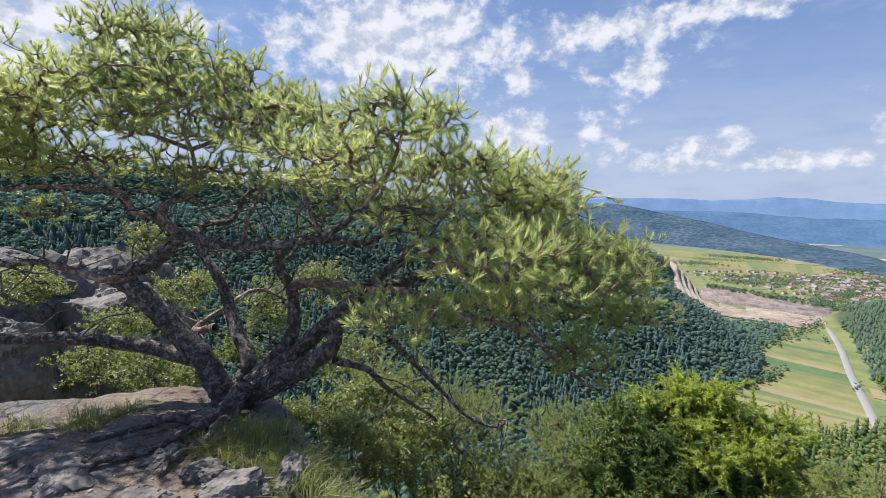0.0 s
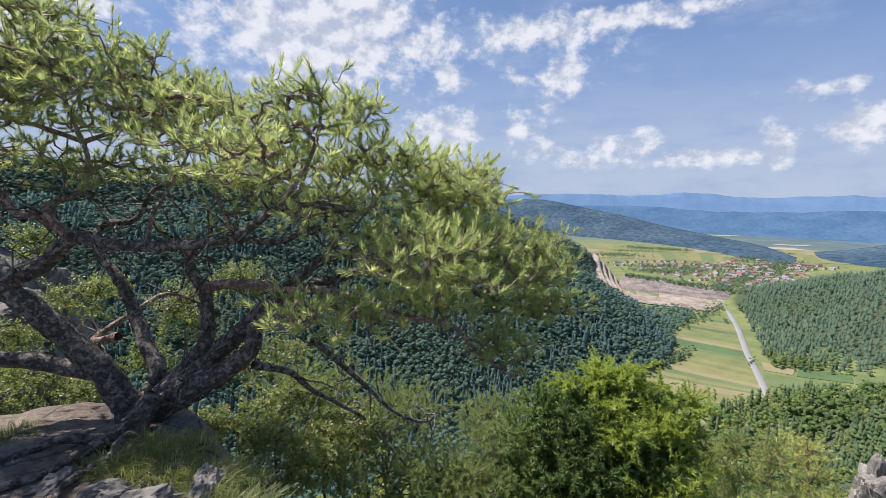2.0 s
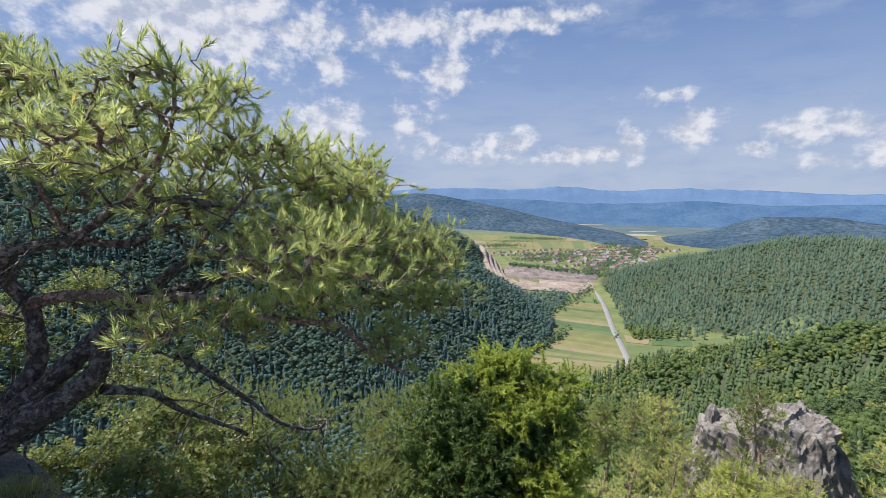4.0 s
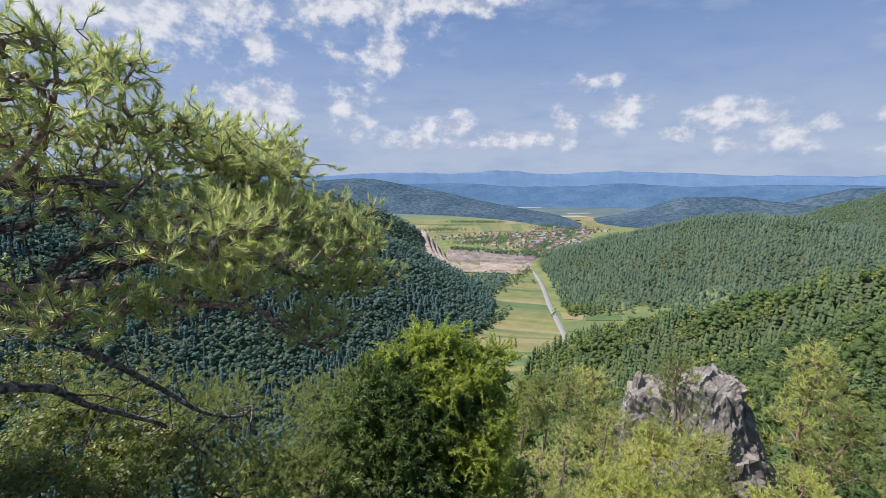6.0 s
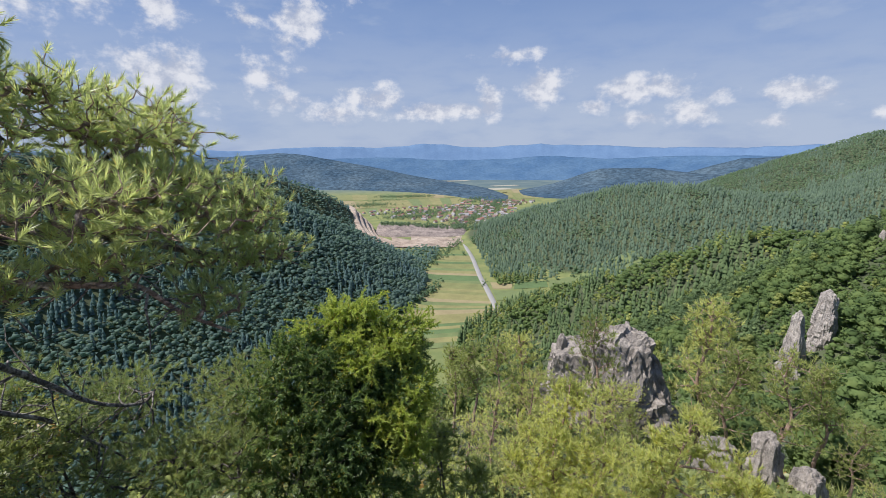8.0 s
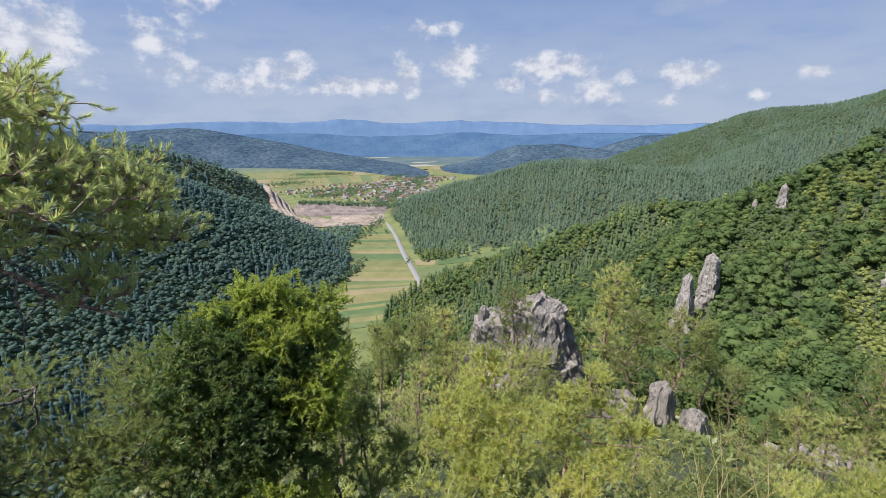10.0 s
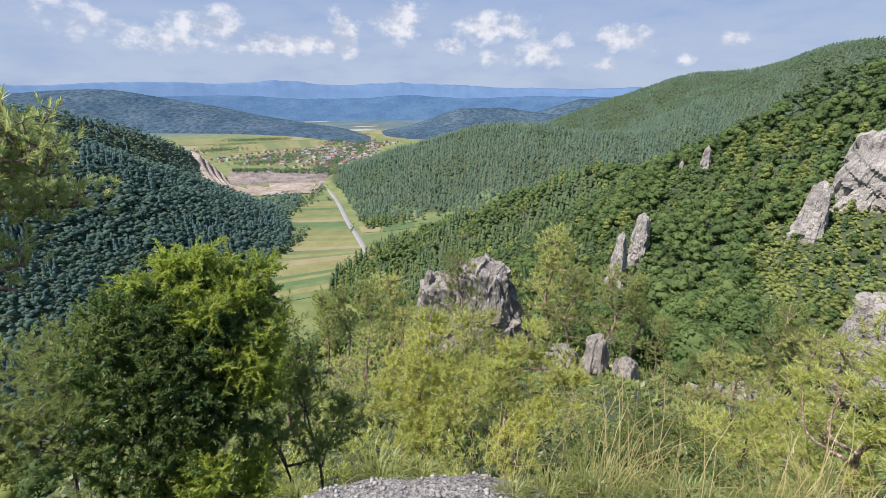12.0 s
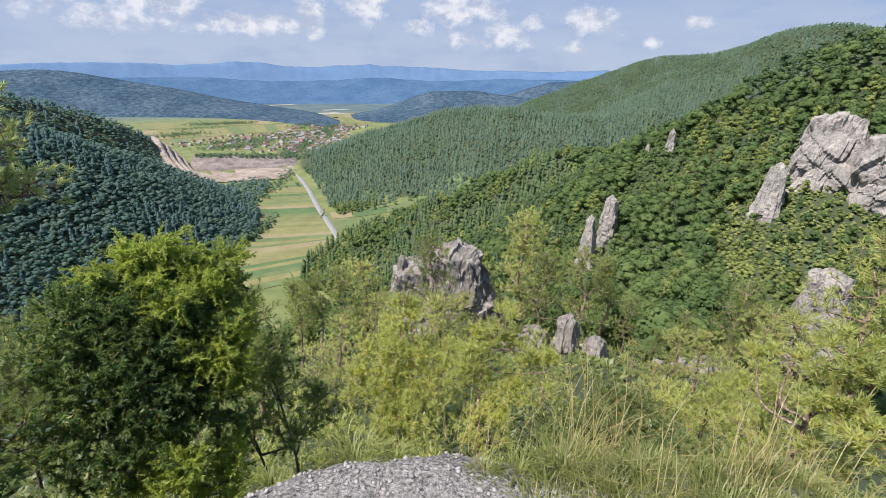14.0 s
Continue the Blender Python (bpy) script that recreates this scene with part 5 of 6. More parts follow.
# ================= trees and shrubs below the edge =================
def woody(name, label, category, blobs, per, temps, leaf_mat, wood_mat, trunk=None, girth=(0.05, 0.012), group="", stems=3, squash=1.0, names=("branchwork", "needles"), **kw):
    cx, cy = np.mean([b[0] for b in blobs]), np.mean([b[1] for b in blobs])
    if trunk:
        cx, cy = trunk[0][0], trunk[0][1]
        if trunk[0][2] > on_land(cx, cy) - 0.1:
            trunk = [(cx - 0.05, cy + 0.03, on_land(cx, cy) - 0.15)] + list(trunk)
    owner = thing(name, (cx, cy, on_land(cx, cy)), label, category, group)
    wood = []
    if trunk:
        wood.append(limb_part(owner, "trunk", trunk, *girth, wood_mat, 8, 5, 0.1))
        for b in blobs:
            c = wood[0]
            j = int(np.argmin(np.linalg.norm(c - [b[0], b[1], b[2] - 0.3], axis=1)))
            p, q = c[j], np.array(b[:3])
            mid = (p + q) / 2 + rng.normal(size=3) * 0.12 + [0, 0, -0.08]
            wood.append(limb_part(owner, "limb", [p, mid, q], girth[0] * 0.5, girth[1] * 0.8, wood_mat, 6, 4))
    else:
        for k in range(stems):
            b = blobs[(k * 2) % len(blobs)]
            x, y = (cx * 0.6 + b[0] * 0.4), (cy * 0.6 + b[1] * 0.4)
            z = on_land(x, y)
            pts = [(x, y, z - 0.1), (x * 0.6 + b[0] * 0.4 + rng.normal() * 0.08, y * 0.6 + b[1] * 0.4 + rng.normal() * 0.08, z * 0.5 + b[2] * 0.5), (b[0], b[1], b[2] + b[4] * 0.2)]
            wood.append(limb_part(owner, "stem", pts, *girth, wood_mat, 6, 5))
        for b in blobs:
            c = np.concatenate(wood)
            j = int(np.argmin(np.linalg.norm(c - [b[0], b[1], b[2] - 0.4], axis=1)))
            wood.append(limb_part(owner, "branch", [c[j], (c[j] + np.array(b[:3])) / 2 + rng.normal(size=3) * 0.06, np.array(b[:3])], girth[0] * 0.5, girth[1] * 0.6, wood_mat, 5, 4))
    tips = fill(blobs, per * (0.5 if temps is MID_TUFTS else 1.0), squash, 0.4, 9 if temps is MID_TUFTS else 14, 0.55 if temps is MID_TUFTS else 1.0)
    grow(owner, np.concatenate(wood), tips, temps, leaf_mat, wood_mat, names=names, **kw)
    return owner


JUNIPER_DARK = [(2.15, 4.70, -0.68, 0.55, 0.37), (1.66, 4.73, -0.89, 0.63, 0.46), (1.29, 4.50, -1.14, 0.48, 0.43), (1.70, 4.41, -1.39, 0.75, 0.58), (2.48, 4.35, -1.12, 0.57, 0.45), (1.32, 4.09, -1.88, 0.71, 0.60), (1.97, 4.12, -1.92, 0.55, 0.61)]
JUNIPER_LIME = [(2.12, 4.70, -0.41, 0.48, 0.24), (2.55, 4.43, -0.61, 0.44, 0.25), (2.70, 4.03, -1.11, 0.38, 0.32), (2.32, 4.10, -1.31, 0.49, 0.37), (2.05, 4.31, -0.78, 0.40, 0.23), (2.50, 3.91, -1.54, 0.37, 0.37), (1.92, 3.61, -2.50, 0.42, 0.30), (1.50, 3.64, -2.09, 0.43, 0.27), (1.78, 4.80, -0.45, 0.34, 0.20)]
M_JUNIPER_NEW = foliage("juniper_new_shoots", (0.18, 0.25, 0.06), (0.31, 0.38, 0.085), (0.46, 0.51, 0.14), 1.5, 0.45, (0.45, 0.36, 0.08))
jun = woody("juniper_tree", "dense dark juniper with drooping lime shoot tips", "tree", JUNIPER_DARK, 68, JUNIPER_TUFTS, M_JUNIPER, M_BARK, girth=(0.06, 0.02), stems=4, lift=-0.05, size=(0.8, 1.5), extra=1, names=("branchwork", "sprays"), sides=3)
tips = fill(JUNIPER_LIME, 90)
grow(jun, np.array([b[:3] for b in JUNIPER_DARK + JUNIPER_LIME]), tips, JUNIPER_TUFTS, M_JUNIPER_NEW, M_BARK, lift=0.0, size=(0.8, 1.4), extra=1, sides=3, names=("branchwork", "new_growth"), label="lime-green new shoots")

woody("dwarf_pine", "low spreading pine under the rock edge", "tree", [(-0.47, 4.83, -0.88, 0.69, 0.32), (0.93, 5.05, -1.65, 0.59, 0.39), (-0.89, 4.13, -0.80, 0.56, 0.26), (-0.07, 4.37, -1.45, 0.68, 0.26), (-0.89, 4.95, -0.53, 0.61, 0.25), (-0.02, 5.28, -0.99, 0.67, 0.30), (0.90, 5.45, -1.26, 0.62, 0.31), (0.19, 4.88, -1.44, 0.71, 0.41), (-0.60, 4.40, -1.04, 0.72, 0.29), (0.52, 4.68, -1.70, 0.60, 0.36), (1.33, 5.59, -1.21, 0.36, 0.25), (-1.23, 4.44, -0.44, 0.52, 0.35), (0.82, 4.36, -1.53, 0.55, 0.40), (0.96, 4.75, -1.19, 0.47, 0.26)], 88, FINE_TUFTS, M_NEEDLE_LOW, M_BARK, girth=(0.04, 0.01), stems=5, lift=0.6, size=(0.9, 1.25))
woody("young_pine", "olive-green young pine beside the juniper", "tree", [(3.15, 4.47, -2.69, 0.46, 0.62), (3.30, 5.07, -2.48, 0.41, 0.41), (2.51, 4.12, -2.71, 0.42, 0.42), (3.80, 4.54, -3.35, 0.43, 0.52), (2.86, 3.72, -2.82, 0.35, 0.28)], 110, MID_TUFTS, M_FOREST_PINE, M_BARK, girth=(0.04, 0.01), stems=2, sides=3, lift=0.6, size=(0.7, 1.0))
woody("young_pine", "yellow-green young pine with bare lower boughs", "tree", [(8.51, 7.04, -4.74, 0.69, 0.61), (7.87, 6.99, -5.46, 1.05, 0.60), (8.58, 6.20, -5.86, 0.92, 0.61), (7.07, 7.05, -6.11, 0.88, 0.59), (7.80, 6.34, -6.57, 1.35, 0.75), (6.86, 5.88, -6.76, 1.11, 0.56)], 85, MID_TUFTS, M_NEEDLE_YOUNG, M_BARK_RED, trunk=[(6.59, 5.87, -8.19), (7.09, 6.22, -7.49), (7.59, 6.56, -6.54), (7.92, 6.94, -5.82), (8.31, 6.96, -4.97), (8.52, 7.03, -4.22)], girth=(0.075, 0.015), group="young pines below the edge", sides=3, lift=0.8, size=(1.0, 1.5), thin=0.0025)
woody("young_pine", "yellow-green young pine with a leaning stem", "tree", [(7.80, 3.61, -3.34, 0.47, 0.35), (7.41, 3.88, -3.94, 0.83, 0.47), (8.03, 3.16, -3.96, 0.71, 0.47), (7.86, 2.54, -4.15, 0.57, 0.34), (6.97, 3.84, -4.50, 0.70, 0.46), (7.38, 3.13, -4.69, 0.81, 0.46), (6.66, 3.20, -5.09, 0.67, 0.45)], 95, MID_TUFTS, M_NEEDLE_YOUNG, M_BARK_RED, trunk=[(5.90, 2.90, -5.56), (6.42, 3.20, -5.20), (6.82, 3.51, -4.81), (7.10, 3.63, -4.34), (7.45, 3.62, -3.71), (7.79, 3.64, -3.21)], girth=(0.06, 0.014), group="young pines below the edge", sides=3, lift=0.8, size=(0.9, 1.3), thin=0.0024)
woody("bent_pine", "young pine with a crooked red-barked stem", "tree", [(7.01, -0.97, -1.93, 0.43, 0.21), (6.95, -1.50, -1.46, 0.46, 0.23), (6.52, -1.62, -1.62, 0.49, 0.37), (7.23, -0.64, -2.19, 0.35, 0.19), (6.36, -1.37, -1.80, 0.56, 0.25), (5.88, -1.72, -1.86, 0.50, 0.39), (6.56, -1.43, -2.63, 0.54, 0.27)], 110, MID_TUFTS, M_NEEDLE_YOUNG, M_BARK_RED, trunk=[(6.08, -1.21, -3.27), (6.29, -1.17, -2.93), (6.38, -1.22, -2.54), (6.38, -1.22, -2.17), (6.41, -1.36, -1.95), (6.46, -1.42, -1.68), (6.56, -1.43, -1.44), (6.65, -1.46, -1.18)], girth=(0.05, 0.012), sides=3, lift=0.7, size=(0.8, 1.15), thin=0.0022)
woody("pine_thicket", "thicket of young pines on the slope", "shrub", [(8.93, -0.18, -4.41, 0.95, 0.63), (7.22, -0.90, -3.36, 0.72, 0.40), (9.88, 0.58, -5.30, 0.86, 0.49), (9.43, -0.75, -3.92, 0.62, 0.52)], 85, MID_TUFTS, M_NEEDLE_YOUNG, M_BARK_RED, girth=(0.04, 0.012), stems=4, sides=3, lift=0.8, size=(0.9, 1.3), thin=0.0022)
woody("leafy_shrub", "bright green leafy shrub below the path", "shrub", [(7.78, 1.12, -4.45, 0.73, 0.63), (6.79, 0.33, -4.00, 0.79, 0.44), (6.38, 1.35, -4.06, 0.55, 0.46), (5.64, -0.31, -2.95, 0.54, 0.27)], 150, LEAF_TUFTS, M_LEAF, M_BARK, girth=(0.03, 0.01), stems=4, lift=0.6, size=(0.9, 1.5), extra=1, names=("branchwork", "leaves"), sides=3)
woody("leafy_shrub", "low green shrub beside the old pine", "shrub", [(-3.95, 4.02, -0.16, 0.45, 0.23), (-3.34, 4.03, -0.18, 0.50, 0.25), (-2.94, 3.96, -0.30, 0.33, 0.19), (-4.33, 4.75, -0.05, 0.53, 0.26), (-4.91, 4.32, 0.49, 0.36, 0.24), (-5.22, 4.43, 0.64, 0.43, 0.12)], 190, LEAF_TUFTS, M_LEAF, M_BARK, girth=(0.02, 0.006), stems=5, lift=0.6, size=(0.5, 0.9), extra=1, names=("branchwork", "leaves"), sides=3)
woody("leafy_shrub", "shrub with small leaves behind the old pine", "shrub", [(-2.86, 5.52, 0.03, 0.44, 0.51), (-2.81, 4.87, -0.20, 0.33, 0.26), (-3.90, 5.36, 0.24, 0.51, 0.36), (-2.56, 6.53, 0.13, 0.42, 0.51), (-4.79, 5.82, 0.81, 0.39, 0.31), (-1.87, 5.71, -0.59, 0.60, 0.38)], 110, LEAF_TUFTS, M_LEAF, M_BARK, girth=(0.02, 0.006), stems=5, lift=0.6, size=(0.6, 1.0), extra=1, names=("branchwork", "leaves"), sides=3)
woody("leafy_shrub", "mixed undergrowth shrub at the foot of the pine", "shrub", [(-1.61, 3.89, -0.40, 0.37, 0.21), (-1.28, 4.22, -0.47, 0.39, 0.28), (-1.14, 3.43, -0.47, 0.41, 0.28), (-0.71, 4.24, -0.67, 0.45, 0.33), (-0.79, 3.52, -0.70, 0.42, 0.24)], 130, LEAF_TUFTS, M_LEAF, M_BARK, girth=(0.02, 0.006), stems=5, lift=0.6, size=(0.6, 1.1), extra=1, names=("branchwork", "leaves"), sides=3)


# ----- grass -----
def grass_blades(n, height, spread, width, droop):
    V, F = [], []
    for k in range(n):
        a, r = rng.uniform(0, 2 * math.pi), spread * rng.uniform() ** 0.7
        h = height * rng.uniform(0.45, 1.1)
        out = a + rng.normal() * 0.5
        s = np.array([-math.sin(out), math.cos(out), 0]) * width / 2
        p0 = np.array([math.cos(a) * r, math.sin(a) * r, -0.02])
        lean = rng.uniform(0.1, 0.75)
        d = np.array([math.cos(out), math.sin(out), 0])
        p1 = p0 + d * h * lean * 0.35 + [0, 0, h * 0.55]
        p2 = p0 + d * h * (lean + 0.25 * droop) + [0, 0, h * (1 - 0.25 * droop)]
        b = len(V)
        V += [p0 - s, p0 + s, p1 + s * 0.8, p1 - s * 0.8, p2]
        F += [[b, b + 1, b + 2], [b, b + 2, b + 3], [b + 3, b + 2, b + 4]]
    return np.array(V), np.array(F)


def grass_tuft(x, y, label, n=170, height=0.3, spread=0.14, mat=None, width=0.004, droop=1.0, name="grass_tuft"):
    V, F = grass_blades(n, height, spread, width, droop)
    z = on_land(x, y)
    return tagged(solid(name, V + [x, y, z], F, mat or M_GRASS), label, "grass", "grass tufts on the edge")


for x, y in [(-2.89, 2.83), (-3.39, 2.76), (-2.76, 3.07), (-1.64, 2.51), (-1.60, 2.71), (-1.44, 2.48), (-1.20, 2.50), (-1.05, 2.48), (-1.83, 2.62), (-1.44, 2.77), (-1.07, 2.92)] + [(-0.95, 2.1), (-0.7, 1.98), (-0.5, 1.85), (-1.1, 2.3), (-0.3, 1.75), (-0.85, 2.2)]:
    grass_tuft(x, y, "tuft of fine green grass on the rock", 300, rng.uniform(0.10, 0.20), rng.uniform(0.12, 0.2), None, 0.0045, 1.5)
for x, y in [(1.46, 0.84), (1.72, 0.31), (1.81, 0.20), (1.90, 0.06), (2.00, -0.08), (2.10, -0.19), (2.17, -0.31), (2.26, -0.42), (2.33, -0.54), (2.39, -0.63), (1.59, 0.71), (1.16, 1.03), (2.48, -0.77), (2.60, -0.92)]:
    grass_tuft(x, y, "tuft of grass on the gravel edge", 170, rng.uniform(0.06, 0.17), rng.uniform(0.06, 0.13), None, 0.0045, 1.5)
for x, y in ((1.9, 0.0), (2.05, -0.2), (2.15, -0.35), (2.3, -0.5), (2.4, -0.7), (2.0, -0.1), (2.55, -0.85), (1.75, 0.35)):
    for _ in range(3):
        grass_tuft(x + rng.normal() * 0.12, y + rng.normal() * 0.1, "dry straw-coloured grass stalks", 16, rng.uniform(0.3, 0.6), 0.14, M_STRAW, 0.003, 0.6, "dry_grass")

for k in range(34):
    a, d = radians(rng.uniform(84, 112)), rng.uniform(1.6, 2.6)
    grass_tuft(d * math.sin(a), d * math.cos(a), "tuft of grass on the gravel edge", 150, rng.uniform(0.06, 0.17), 0.15, None, 0.0045, 1.4)


# ----- pebbles on the ledge -----
def pebbles(n, a0, a1, d0, d1, mat, label):
    bm = bmesh.new()
    bmesh.ops.create_icosphere(bm, subdivisions=1, radius=1)
    V = np.array([v.co[:] for v in bm.verts])
    F = np.array([[v.index for v in f.verts] for f in bm.faces])
    bm.free()
    temps = [(V * rng.uniform(0.7, 1.2, (len(V), 1)) * [1, 0.8, 0.55], F) for _ in range(6)]
    az, d = np.radians(rng.uniform(a0, a1, n)), rng.uniform(d0, d1, n)
    x, y = d * np.sin(az), d * np.cos(az)
    z = land(x, y)
    ok = z > -0.45
    x, y, z = x[ok], y[ok], z[ok]
    k = len(x)
    pile = Pile()
    scatter(pile, temps, np.stack([x, y, z], -1), np.tile([0, 0, 1.0], (k, 1)) + rng.normal(size=(k, 3)) * 0.4, (0.003 + 0.013 * rng.uniform(0, 1, k) ** 3)[:, None])
    tagged(pile.mesh("gravel", mat, smooth=True), label, "gravel", kind="stuff")


M_PEBBLE = plain("limestone_gravel", (0.34, 0.325, 0.31), 0.4, 40)
pebbles(3200, 25, 115, 1.0, 2.6, M_PEBBLE, "pale limestone gravel on the ledge")
M_CHIP = plain("reddish_rock_chips", (0.36, 0.29, 0.24), 0.35, 40)
pebbles(1600, -75, -5, 1.8, 4.4, M_CHIP, "reddish weathered rock chips on the slab")

# ================= woods =================
def lump_faces():
    """An icosahedron without its underside."""
    bm = bmesh.new()
    bmesh.ops.create_icosphere(bm, subdivisions=1, radius=1)
    V = np.array([v.co[:] for v in bm.verts])
    F = np.array([[v.index for v in f.verts] for f in bm.faces])
    bm.free()
    return V, F[V[F].mean(1)[:, 2] > -0.55]


LUMP_V, LUMP_F = lump_faces()


def crown(lobes, leaves, tri, wide, low, seed, cone=0.0, stem=0.0):
    """A crown of unit height: leafy lobes round the axis, each a broken mass under loose leaf clumps. cone draws the upper lobes in."""
    g = np.random.default_rng(seed)
    V, F, spots = [], [], []
    for s in range(lobes):
        u = (s + 0.5) / lobes
        a = s * 2.4 + g.uniform(0, 0.6)
        r = wide * (0.62 * (1 - u) ** 0.6 * (1 - cone) + 0.75 * (1 - u) * cone) * g.uniform(0.7, 1.1)
        rad = wide * (g.uniform(0.42, 0.58) * (1 - cone) + cone * (0.22 + 0.34 * (1 - u)) * g.uniform(0.8, 1.2))
        top = 1 - rad * 0.75
        c = np.array([math.cos(a) * r, math.sin(a) * r, low + rad * 0.5 + (top - low - rad * 0.5) * u ** 0.8])
        turn = np.array(Matrix.Rotation(g.uniform(0, 6.3), 3, "Z"))
        W = (LUMP_V * g.uniform(0.72, 1.12, (len(LUMP_V), 1))) @ turn.T * rad * [1, 1, 0.8] * (0.9 if leaves else 1.0) + c
        F += (LUMP_F + len(V)).tolist()
        V += W.tolist()
        spots.append((c, rad))
    for k in range(leaves):
        c, rad = spots[k % lobes]
        d = g.normal(size=3)
        d[2] = abs(d[2]) * 1.0 - 0.3
        d /= np.linalg.norm(d)
        p = c + d * rad * [1, 1, 0.8] * g.uniform(0.82, 1.16)
        e1 = np.cross(d, g.normal(size=3))
        e1 /= np.linalg.norm(e1)
        e2 = np.cross(d, e1) + d * g.uniform(-0.2, 0.75)
        t = tri * g.uniform(0.6, 1.4)
        b = len(V)
        V += [(p - e1 * t * 0.6).tolist(), (p + e1 * t * 0.6 - e2 * 0.2 * t).tolist(), (p + e2 * t).tolist()]
        F.append([b, b + 1, b + 2])
    if stem:
        b = len(V)
        V += [[stem, 0, -0.05], [-stem / 2, stem * 0.87, -0.05], [-stem / 2, -stem * 0.87, -0.05], [0, 0, 0.8]]
        F += [[b, b + 1, b + 3], [b + 1, b + 2, b + 3], [b + 2, b, b + 3]]
    return np.array(V), np.array(F)


def conifer(tiers, arms, wide, droop, start, seed, taper=1.0, stem=True):
    """A conifer of tiers of drooping boughs, unit height."""
    g = np.random.default_rng(seed)
    V, F = [], []
    for t in range(tiers):
        u = t / max(1, tiers - 1)
        z = start + (0.94 - start) * u
        r = wide * ((1 - u) ** taper * 0.9 + 0.1) * g.uniform(0.85, 1.15)
        hgt = (1 - start) / tiers * 1.5
        for k in range(arms):
            a = (k + g.uniform(-0.3, 0.3)) / arms * 2 * math.pi + t
            w = math.pi / arms * 1.25
            rr = r * g.uniform(0.7, 1.2)
            b = len(V)
            z1 = z + g.uniform(-0.5, 0.5) * hgt
            V += [[0, 0, z1 + hgt * 0.7], [rr * math.cos(a - w), rr * math.sin(a - w), z1 - droop * rr + g.uniform(-0.02, 0.02)], [rr * math.cos(a + w), rr * math.sin(a + w), z1 - droop * rr + g.uniform(-0.02, 0.02)]]
            F.append([b, b + 1, b + 2])
    if stem:
        b = len(V)
        V += [[0.018, 0, -0.05], [-0.009, 0.016, -0.05], [-0.009, -0.016, -0.05], [0, 0, 0.8]]
        F += [[b, b + 1, b + 3], [b + 1, b + 2, b + 3], [b + 2, b, b + 3]]
    return np.array(V), np.array(F)


def spire(sides, tiers, wide, low, seed):
    """A slim conifer of solid, ragged skirts, unit height."""
    g = np.random.default_rng(seed)
    V, F = [], []
    for t in range(tiers):
        z0, z1 = low + (0.9 - low) * t / tiers, low + (1 - low) * (t + 1.25) / tiers if t < tiers - 1 else 1.0
        r = wide * (1 - 0.72 * t / tiers)
        b = len(V)
        a0 = g.uniform(0, 6.3)
        for k in range(sides):
            a, q = a0 + k / sides * 2 * math.pi + g.uniform(-0.25, 0.25), r * g.uniform(0.65, 1.2)
            V.append([q * math.cos(a), q * math.sin(a), z0 + g.uniform(-0.05, 0.05)])
        V.append([g.normal() * 0.01, g.normal() * 0.01, min(1.0, z1)])
        F += [[b + k, b + (k + 1) % sides, b + sides] for k in range(sides)]
    return np.array(V), np.array(F)


def plant(spacing, d0, d1, a0, a1, keep):
    """A jittered grid of plan points in a sector, where keep says so."""
    n = int(2 * d1 / spacing)
    gx, gy = np.meshgrid(np.arange(-n // 2, n // 2) * spacing, np.arange(-n // 2, n // 2) * spacing)
    x = gx.ravel() + rng.uniform(-0.42, 0.42, gx.size) * spacing
    y = gy.ravel() + rng.uniform(-0.42, 0.42, gx.size) * spacing
    d, az = np.hypot(x, y), np.degrees(np.arctan2(x, y))
    m = (d > d0) & (d < d1) & (az > a0) & (az < a1)
    x, y, d, az = x[m], y[m], d[m], az[m]
    z = land(x, y)
    m = keep(x, y, z, d, az)
    return x[m], y[m], z[m], d[m], az[m]


def wooded(x, y, z, d, az):
    bottom = (az < 23) & (d < 640) & ~((np.hypot(x - 175, y - 440) < 34) | (np.hypot(x - 190, y - 490) < 22))
    foot = np.interp(y, [500, 538, 570, 600, 632, 662, 695, 735, 790], [262, 290, 310, 333, 360, 390, 423, 453, 490])
    bottom |= (x < foot - 4) & (y > 500) & (y < 800) & (az > 18) & (np.hypot(x - 262, (y - 566) * 1.6) > 30)
    lane = np.interp(y, [330, 441, 525, 649, 767, 860], [300, 353, 405, 476, 544, 600])
    bottom |= (x > np.interp(y, [505, 523, 659, 758], [420, 418, 499, 556])) & (y > np.interp(x, [414, 460, 548, 685], [508, 497, 495, 504])) & (y < 800) & (x < 800)
    bottom |= (y < np.interp(x, [262, 304, 356, 402, 450, 533], [388, 414, 433, 442, 446, 454])) & (y > 250) & (x > 240) & (x < 800)
    out = (z > FLOOR + 3.0) | bottom
    out &= (np.abs(x - lane) > 9) | (y < 436)
    # the quarry and its bank
    out &= ~((x > np.interp(y, [820, 850, 905, 975, 1060, 1140], [400, 372, 362, 368, 400, 430])) & (x < 640) & (y > np.interp(x, [395, 440, 510, 640], [835, 808, 762, 850])) & (y < 1160))
    # the far sides of the hills are left to the ground
    back = land(x * (1 + 30 / d), y * (1 + 30 / d)) < z - 9
    front = land(x * (1 - 45 / d), y * (1 - 45 / d)) < z - 14
    return out & ((~back) | front)


def wood(name, label, mat, temps, x, y, z, height, width):
    if not len(x):
        return
    pile = Pile()
    n = len(x)
    up = np.tile([0, 0, 1.0], (n, 1)) + rng.normal(size=(n, 3)) * [0.03, 0.03, 0]
    scatter(pile, temps, np.stack([x, y, z - 0.3], -1), up, np.stack([width, width, height], -1))
    tagged(pile.mesh(name, mat), label, "woodland", kind="stuff")


